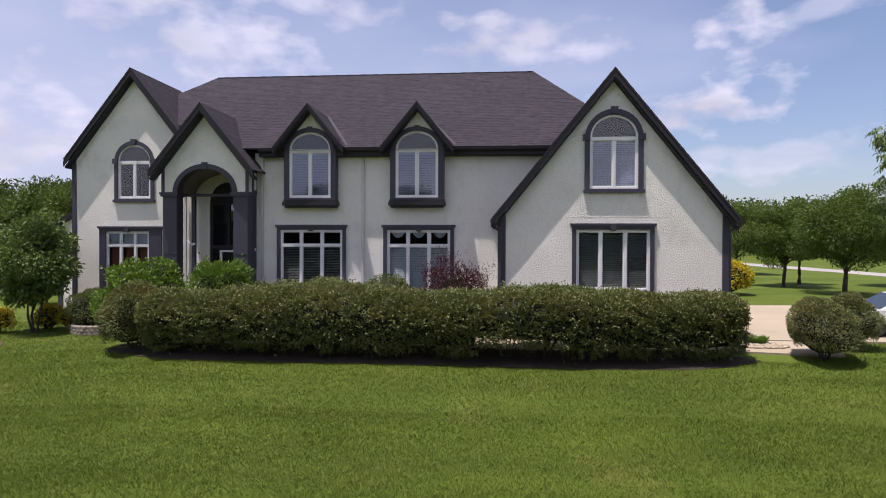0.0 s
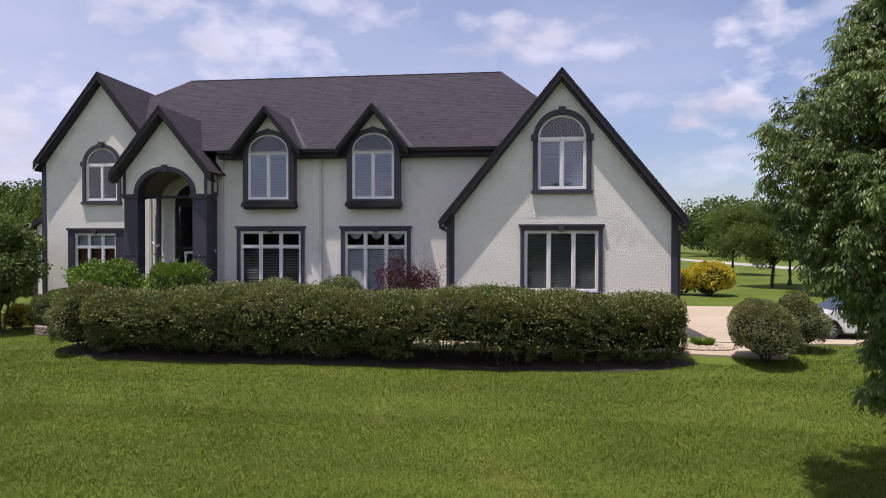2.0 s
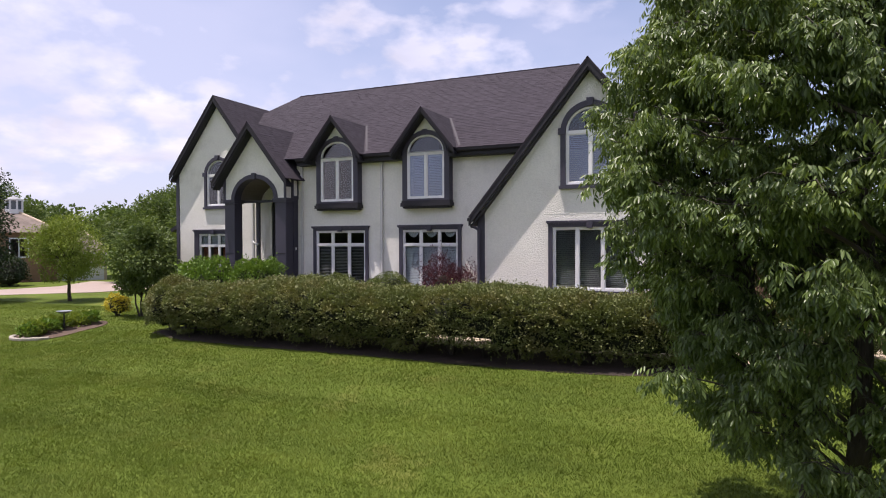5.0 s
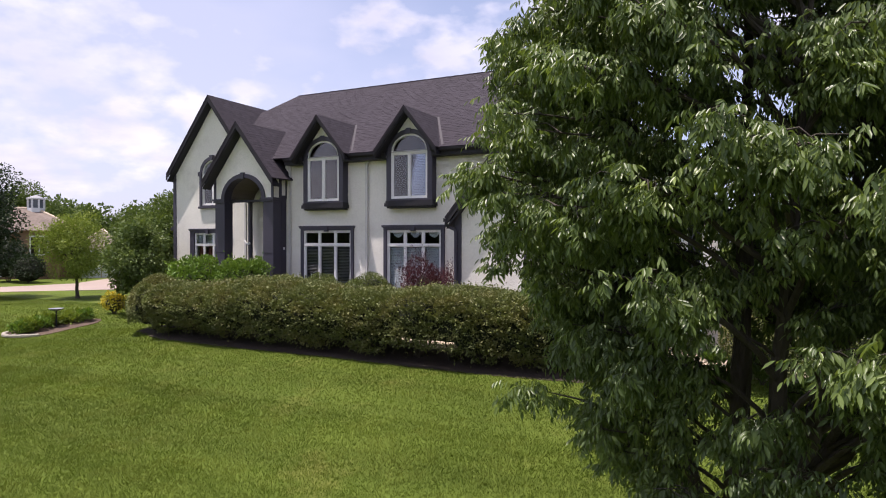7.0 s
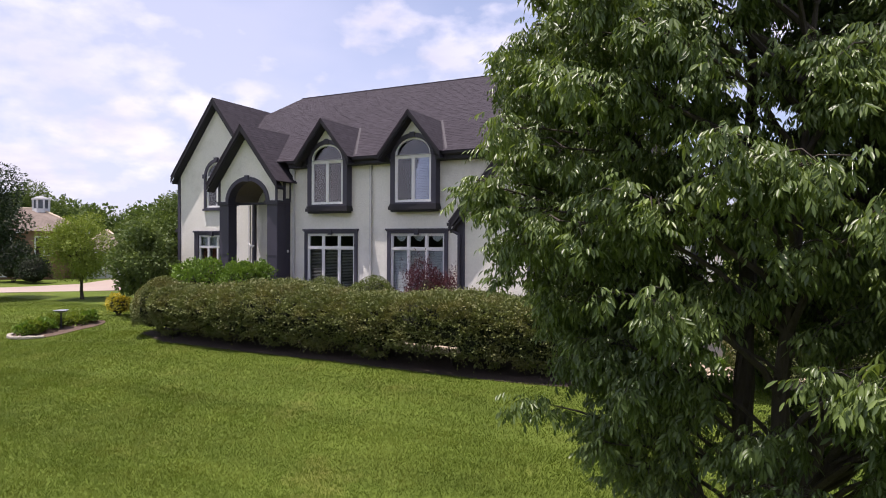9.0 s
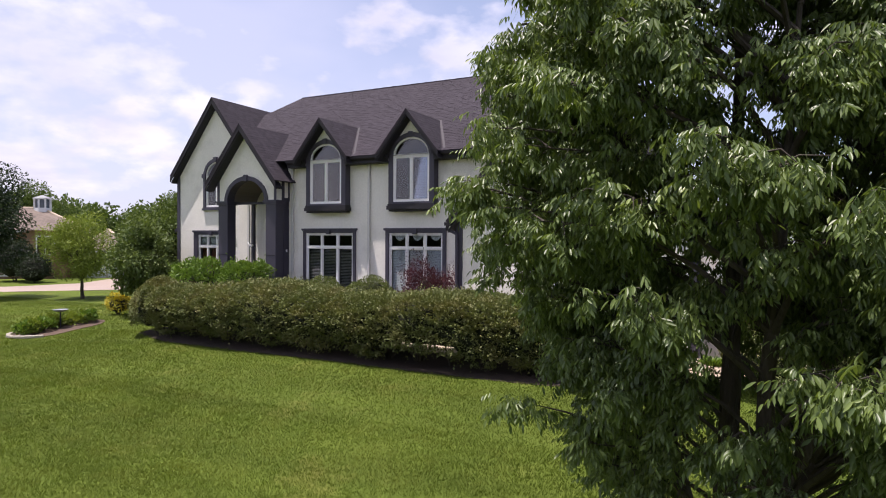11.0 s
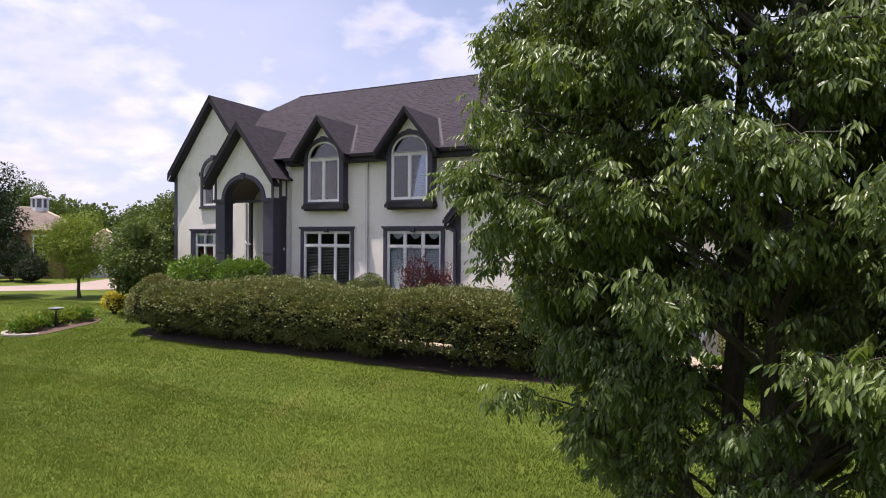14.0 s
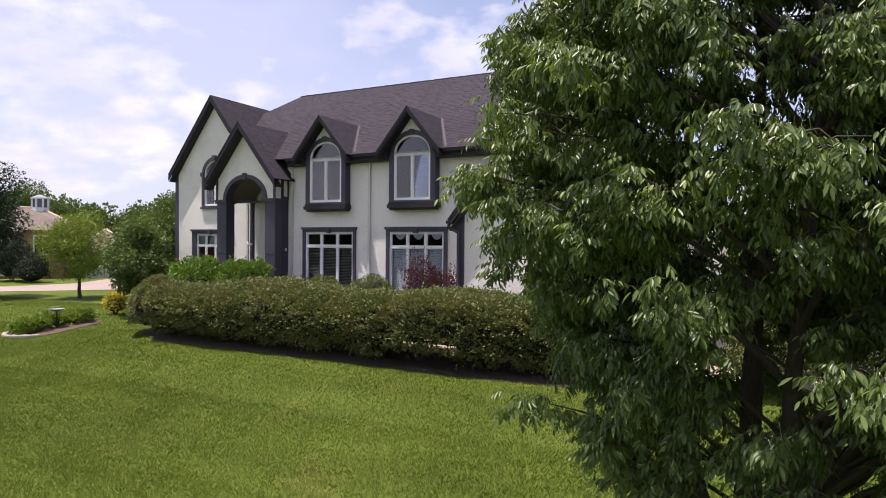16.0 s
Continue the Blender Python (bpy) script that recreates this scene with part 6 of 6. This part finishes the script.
# ---------------- fence behind the wing ----------------
fence = thing("fence", "brown cedar privacy fence with lattice top", "fence", at=(9.3, 37.0, gz(9.3, 37.0)))
fz = gz(9.3, 37.0)
FX0, FX1 = 7.6, 10.35
bm = soft_box(0, 0.139, -0.012, 0.012, 0, 1.32, 0.006)
board_mesh = mesh_of("board", bm, CEDAR)
for k in range(19):
    ob = new("board", board_mesh)
    ob.parent, ob.matrix_parent_inverse = fence, fence.matrix_world.inverted()
    ob.matrix_basis = pose(FX0 + k * 0.1445, 37.0 + rng.uniform(-0.004, 0.004), fz + 0.08 + rng.uniform(-0.01, 0.01))
for x in (FX0, 8.95, FX1):
    part("post", soft_box(x - 0.05, x + 0.05, 37.015, 37.115, fz - 0.05, fz + 2.05, 0.01), CEDAR, fence)
for z in (0.10, 1.42, 1.88):
    part("rail", soft_box(FX0, FX1, 36.96, 37.03, fz + z - 0.03, fz + z + 0.05, 0.006), CEDAR, fence)
for k in range(34):
    x = FX0 + k * 0.125 - 0.9
    for s in (1, -1):
        xa, xb = (x, x + 0.42) if s > 0 else (x + 0.42, x)
        lo, hi = Vector((xa, 37.0 + 0.006 * s, fz + 1.46)), Vector((xb, 37.0 + 0.006 * s, fz + 1.86))
        if min(xa, xb) < FX0 or max(xa, xb) > FX1:
            continue
        bm = bmesh.new()
        tube(bm, lo, hi, 0.014, 0.014, 4)
        part("lattice_strip", bm, CEDAR, fence)


# ---------------- parked car ----------------
def car():
    paint = surface("white_car_paint", (0.72, 0.73, 0.74), (0.78, 0.79, 0.80), 0.25, 0.5, 30, 0, coat=1.0)
    tint = surface("dark_car_glass", (0.02, 0.03, 0.045), (0.03, 0.045, 0.06), 0.05, 0.5, 10, 0, spec=0.9)
    rubber = surface("tyre_rubber", (0.012, 0.012, 0.012), (0.02, 0.02, 0.02), 0.85, 2, 30, 0.3, 60)
    alloy = surface("alloy_wheel", (0.45, 0.46, 0.47), (0.55, 0.56, 0.57), 0.3, 2, 20, 0, metal=0.9)
    dark = surface("car_underside", (0.012, 0.012, 0.013), (0.02, 0.02, 0.02), 0.7, 2, 20, 0)
    x0, y0 = 10.9, 21.45
    z0 = gz(x0 + 1, y0 + 0.5) + 0.062
    root = thing("car", "white four-door saloon car parked on the driveway", "car", at=(x0 + 2.3, y0 + 0.9, z0))

    def arch(cx):
        return [(cx + 0.37 * math.cos(a), 0.33 + 0.37 * math.sin(a)) for a in (math.pi * (1 - k / 10) for k in range(11))]
    side = [(0.05, 0.42), (0.12, 0.25), (0.52, 0.22)] + [p for p in arch(0.93) if p[1] > 0.24] + [(1.38, 0.20), (3.2, 0.20)] + [p for p in arch(3.63) if p[1] > 0.24] + \
           [(4.1, 0.24), (4.52, 0.30), (4.60, 0.55), (4.58, 0.88), (4.30, 0.98), (3.6, 0.98), (1.45, 0.93), (0.9, 0.84), (0.35, 0.72), (0.10, 0.60)]
    bm = bmesh.new()
    vs = [[bm.verts.new((x0 + x, y0 + yy, z0 + z)) for x, z in side] for yy in (0.0, 1.8)]
    n = len(side)
    bm.faces.new(vs[0])
    bm.faces.new(vs[1][::-1])
    for i in range(n):
        bm.faces.new((vs[0][i], vs[1][i], vs[1][(i + 1) % n], vs[0][(i + 1) % n]))
    rim_edges = [e for e in bm.edges if abs(e.verts[0].co.y - e.verts[1].co.y) < 1e-4]
    bmesh.ops.bevel(bm, geom=rim_edges, offset=0.05, segments=3, affect="EDGES")
    part("body", bm, paint, root)
    # cabin
    bm = bmesh.new()
    prof = [(1.10, 0.86), (1.95, 1.36), (2.5, 1.45), (3.2, 1.42), (4.15, 0.97)]
    a = [bm.verts.new((x0 + x, y0 + 0.10 + 0.20 * max(0, (z - 0.9)) / 0.55, z0 + z)) for x, z in prof]
    b = [bm.verts.new((x0 + x, y0 + 1.70 - 0.20 * max(0, (z - 0.9)) / 0.55, z0 + z)) for x, z in prof]
    bm.faces.new(a)
    bm.faces.new(b[::-1])
    for i in range(4):
        bm.faces.new((a[i], b[i], b[i + 1], a[i + 1]))
    bmesh.ops.bevel(bm, geom=[e for e in bm.edges if abs(e.verts[0].co.y - e.verts[1].co.y) < 0.3], offset=0.03, segments=2, affect="EDGES")
    part("cabin", bm, paint, root, "white roof and pillars")
    for name, pts in (("side_window", [(1.42, 0.97), (2.0, 1.29), (2.42, 1.37), (2.42, 0.99)]), ("side_window", [(2.50, 0.99), (2.50, 1.375), (3.1, 1.34), (3.45, 1.20), (3.45, 1.0)])):
        bm = bmesh.new()
        bm.faces.new([bm.verts.new((x0 + x, y0 + 0.088 + 0.20 * max(0, (z - 0.9)) / 0.55, z0 + z)) for x, z in pts])
        part(name, bm, tint, root, "dark glass side window")
    bm = bmesh.new()
    bm.faces.new([bm.verts.new((x0 + x, y0 + yy, z0 + z)) for x, yy, z in ((1.14, 0.2, 0.905), (1.14, 1.6, 0.905), (1.90, 1.5, 1.352), (1.90, 0.32, 1.352))])
    part("windscreen", bm, tint, root, "sloping dark windscreen")
    part("door_seam", boxes((x0 + 2.44, x0 + 2.455, y0 - 0.004, y0 + 0.02, z0 + 0.30, z0 + 0.94)), dark, root)
    part("door_seam", boxes((x0 + 1.42, x0 + 1.435, y0 - 0.004, y0 + 0.02, z0 + 0.36, z0 + 0.9)), dark, root)
    part("door_handle", soft_box(x0 + 2.15, x0 + 2.36, y0 - 0.03, y0 + 0.01, z0 + 0.80, z0 + 0.84), paint, root)
    part("door_handle", soft_box(x0 + 3.15, x0 + 3.36, y0 - 0.03, y0 + 0.01, z0 + 0.82, z0 + 0.86), paint, root)
    part("side_mirror", soft_box(x0 + 1.50, x0 + 1.68, y0 - 0.16, y0 + 0.06, z0 + 0.96, z0 + 1.10, 0.03), paint, root)
    part("headlight", soft_box(x0 + 0.14, x0 + 0.48, y0 - 0.006, y0 + 0.2, z0 + 0.60, z0 + 0.70, 0.02), alloy, root, "clear headlight")
    part("sill", boxes((x0 + 0.5, x0 + 4.1, y0 + 0.06, y0 + 1.74, z0 + 0.16, z0 + 0.5)), dark, root)
    for cx in (0.93, 3.63):
        for yy, s in ((y0 + 0.02, 1), (y0 + 1.58, 1)):
            bm = bmesh.new()
            c = Vector((x0 + cx, yy, z0 + 0.325))
            prof = [(0.215, 0.03), (0.30, 0.0), (0.325, 0.04), (0.325, 0.16), (0.30, 0.20), (0.215, 0.19)]
            rings = [[bm.verts.new(c + Vector((rr * math.cos(6.2832 * k / 24), d, rr * math.sin(6.2832 * k / 24)))) for k in range(24)] for rr, d in prof]
            for r0, r1 in zip(rings, rings[1:] + rings[:1]):
                for k in range(24):
                    bm.faces.new((r0[k], r0[(k + 1) % 24], r1[(k + 1) % 24], r1[k]))
            wheel = part("wheel", bm, rubber, root, "black tyre on a spoked alloy wheel")
            bm = bmesh.new()
            for k in range(10):
                q = Matrix.Rotation(6.2832 * k / 10, 3, "Y")
                pts = [q @ Vector(p) for p in ((0.03, 0, -0.02), (0.21, 0, -0.035), (0.21, 0, 0.035), (0.03, 0, 0.02))]
                f0 = [bm.verts.new(c + p + Vector((0, 0.025, 0))) for p in pts]
                f1 = [bm.verts.new(c + p + Vector((0, 0.06, 0))) for p in pts]
                bm.faces.new(f0)
                for i in range(4):
                    bm.faces.new((f0[i], f1[i], f1[(i + 1) % 4], f0[(i + 1) % 4]))
            part("rim", bm, alloy, wheel, "spoked alloy rim")
            bm = bmesh.new()
            bm.faces.new([bm.verts.new(c + Vector((0.215 * math.cos(6.2832 * k / 20), 0.10, 0.215 * math.sin(6.2832 * k / 20)))) for k in range(20)])
            part("hub", bm, dark, wheel)


car()

# ---------------- roads ----------------
flat_sheet("road", [(26, 120), (29.5, 86), (33.5, 58), (37.5, 32), (41.3, 32), (37.3, 60), (33.2, 87), (29.6, 120)], 0.03, ROADTOP, "pale concrete side road beyond the lawn", "road", sub=4)
flat_sheet("neighbour_drive", [(-62, 15.5), (-48, 22.8), (-39.4, 27.9), (-34.4, 33.0), (-33.4, 37.0), (-37.5, 42.0), (-46.0, 41.0), (-42.6, 35.6), (-44.2, 30.6), (-52, 25.8), (-64, 19.5)], 0.03, surface("pinkish_concrete", (0.26, 0.205, 0.175), (0.33, 0.27, 0.235), 0.9, 0.3, 10, 0.2, 60), "pale pinkish concrete drive of the neighbouring house", "driveway", sub=4)


# ---------------- neighbouring house ----------------
def neighbour():
    brick = surface("tan_brick", (0.19, 0.112, 0.066), (0.27, 0.168, 0.105), 0.9, 1, 6, 0.5, 18, 0.01)
    tan = surface("tan_stucco", (0.46, 0.38, 0.28), (0.54, 0.45, 0.34), 0.9, 0.5, 8, 0.2, 30)
    rooft = surface("weathered_shingle", (0.095, 0.074, 0.060), (0.215, 0.175, 0.148), 0.9, 0.7, 5, 0.4, 40)
    slate = surface("cupola_roof", (0.20, 0.21, 0.22), (0.30, 0.31, 0.32), 0.7, 1, 10, 0.1, 30)
    white = surface("garage_white", (0.62, 0.63, 0.65), (0.7, 0.71, 0.72), 0.6, 0.5, 10, 0)
    m = pose(-51.7, 39.9, gz(-52, 40) - 0.55, 0, 0, 55.0)
    root = thing("neighbour_house", "tan brick house with weathered shingle roofs and a cupola", "house", at=(-52.5, 40.5, gz(-52, 40)))

    def put(name, bm, material, label="", under=None):
        bmesh.ops.transform(bm, matrix=m, verts=bm.verts[:])
        return part(name, bm, material, under or root, label)

    def hip(x0, x1, y0, y1, z0, z1, inset):
        bm = bmesh.new()
        o = 0.45
        a = [bm.verts.new(p) for p in ((x0 - o, y0 - o, z0), (x1 + o, y0 - o, z0), (x1 + o, y1 + o, z0), (x0 - o, y1 + o, z0))]
        yc = (y0 + y1) / 2
        r = [bm.verts.new((x0 + inset, yc, z1)), bm.verts.new((x1 - inset, yc, z1))]
        bm.faces.new((a[0], a[1], r[1], r[0]))
        bm.faces.new((a[1], a[2], r[1]))
        bm.faces.new((a[2], a[3], r[0], r[1]))
        bm.faces.new((a[3], a[0], r[0]))
        bm.faces.new(a[::-1])
        return bm
    put("wall", boxes((-8, 1.8, 0, 9, 0, 5.1)), brick, "tan brick two-storey wall")
    put("wall", boxes((1.8, 5.6, -1.5, 7, 0, 3.2)), tan, "tan garage wall")
    put("wall", boxes((-3.0, 0.2, -1.2, 0, 0, 5.1)), brick)
    put("roof", hip(-8, 1.8, 0, 9, 5.1, 7.4, 4.0), rooft, "weathered hipped roof")
    put("roof", hip(1.8, 5.6, -1.5, 7, 3.2, 5.3, 1.8), rooft, "weathered garage roof")
    put("roof", hip(-3.0, 0.2, -1.2, 2.5, 5.1, 6.5, 1.5), rooft)
    put("eave", boxes((-8.5, 2.3, -0.5, -0.42, 4.9, 5.12)), white)
    put("eave", boxes((1.3, 6.1, -2.0, -1.9, 3.0, 3.22)), white)
    # eight-sided cupola with a low domed cap
    def ring(radius, z0, z1, top, seg=8):
        bm = bmesh.new()
        lo = [bm.verts.new((-2.1 + radius * math.cos(6.2832 * (k + 0.5) / seg), 4.4 + radius * math.sin(6.2832 * (k + 0.5) / seg), z0)) for k in range(seg)]
        hi = [bm.verts.new((-2.1 + top * math.cos(6.2832 * (k + 0.5) / seg), 4.4 + top * math.sin(6.2832 * (k + 0.5) / seg), z1)) for k in range(seg)]
        for k in range(seg):
            bm.faces.new((lo[k], lo[(k + 1) % seg], hi[(k + 1) % seg], hi[k]))
        bm.faces.new(hi)
        bm.faces.new(lo[::-1])
        return bm

    cup = put("cupola", ring(0.80, 6.7, 7.42, 0.80), white, "white eight-sided roof cupola")
    for k in range(8):
        x, y = -2.1 + 0.74 * math.cos(6.2832 * (k + 0.5) / 8), 4.4 + 0.74 * math.sin(6.2832 * (k + 0.5) / 8)
        put("post", boxes((x - 0.08, x + 0.08, y - 0.08, y + 0.08, 7.42, 8.28)), white, "", cup)
    put("pane", ring(0.66, 7.42, 8.28, 0.66), surface("cupola_glass", (0.10, 0.12, 0.15), (0.16, 0.18, 0.2), 0.1, 2, 10, 0), "", cup)
    put("cornice", ring(0.88, 8.28, 8.40, 0.90), white, "", cup)
    put("cap", ring(0.88, 8.40, 8.72, 0.12), slate, "shallow grey cupola roof", cup)
    # pale ridge tiles on the hips
    for p, q in (((-8.45, -0.45, 5.1), (-4.0, 4.5, 7.42)), ((2.25, -0.45, 5.1), (-2.2, 4.5, 7.42)), ((-4.0, 4.5, 7.42), (-2.2, 4.5, 7.42)), ((6.05, -1.95, 3.2), (3.8, 2.75, 5.32)), ((1.35, -1.95, 3.2), (3.6, 2.75, 5.32))):
        bm = bmesh.new()
        tube(bm, p, q, 0.11, 0.11, 6)
        put("ridge", bm, tan)
    for x in (-8.0, 1.5):
        put("quoin", boxes((x - 0.03, x + 0.33, -0.05, 0.02, 0, 5.0)), tan, "pale corner stones")
    for x0, x1, z0, z1 in ((-7.8, -6.6, 3.2, 4.6), (-5.4, -4.2, 3.2, 4.6), (-2.1, -0.8, 2.9, 4.5), (-7.8, -6.6, 0.9, 2.4), (-5.4, -4.2, 0.9, 2.4)):
        y = -1.2 if x0 == -2.1 else 0
        w = put("window", plate(rect(x0 - 0.12, x1 + 0.12, z0 - 0.12, z1 + 0.12), [rect(x0, x1, z0, z1)], y - 0.06, y), white)
        put("pane", boxes((x0, x1, y - 0.03, y - 0.01, z0, z1)), GLASS, "", w)
        put("mullion", boxes(((x0 + x1) / 2 - 0.04, (x0 + x1) / 2 + 0.04, y - 0.05, y - 0.035, z0, z1)), white, "", w)
    for k in range(2):
        x = 1.95 + k * 1.75
        g = put("garage_door", plate(rect(x, x + 1.65, 0, 2.3), [rect(x + 0.1 + i * 0.38, x + 0.38 + i * 0.38, 1.75, 2.1) for i in range(4)], -1.58, -1.5), white, "white panelled garage door")
        for zz in (0.55, 1.1, 1.62):
            put("groove", boxes((x, x + 1.65, -1.585, -1.581, zz, zz + 0.03)), tan, "", g)


neighbour()
shrub("bush", "dark clipped bush before the neighbouring house", "bush", (-47.2, 34.6), (1.5, 1.3, 1.25), DARK_LEAF, 2500, 0.16, 301)
shrub("bush", "dark clipped bush before the neighbouring house", "bush", (-50.3, 34.6), (1.9, 1.6, 1.9), DARK_LEAF, 2500, 0.16, 302)
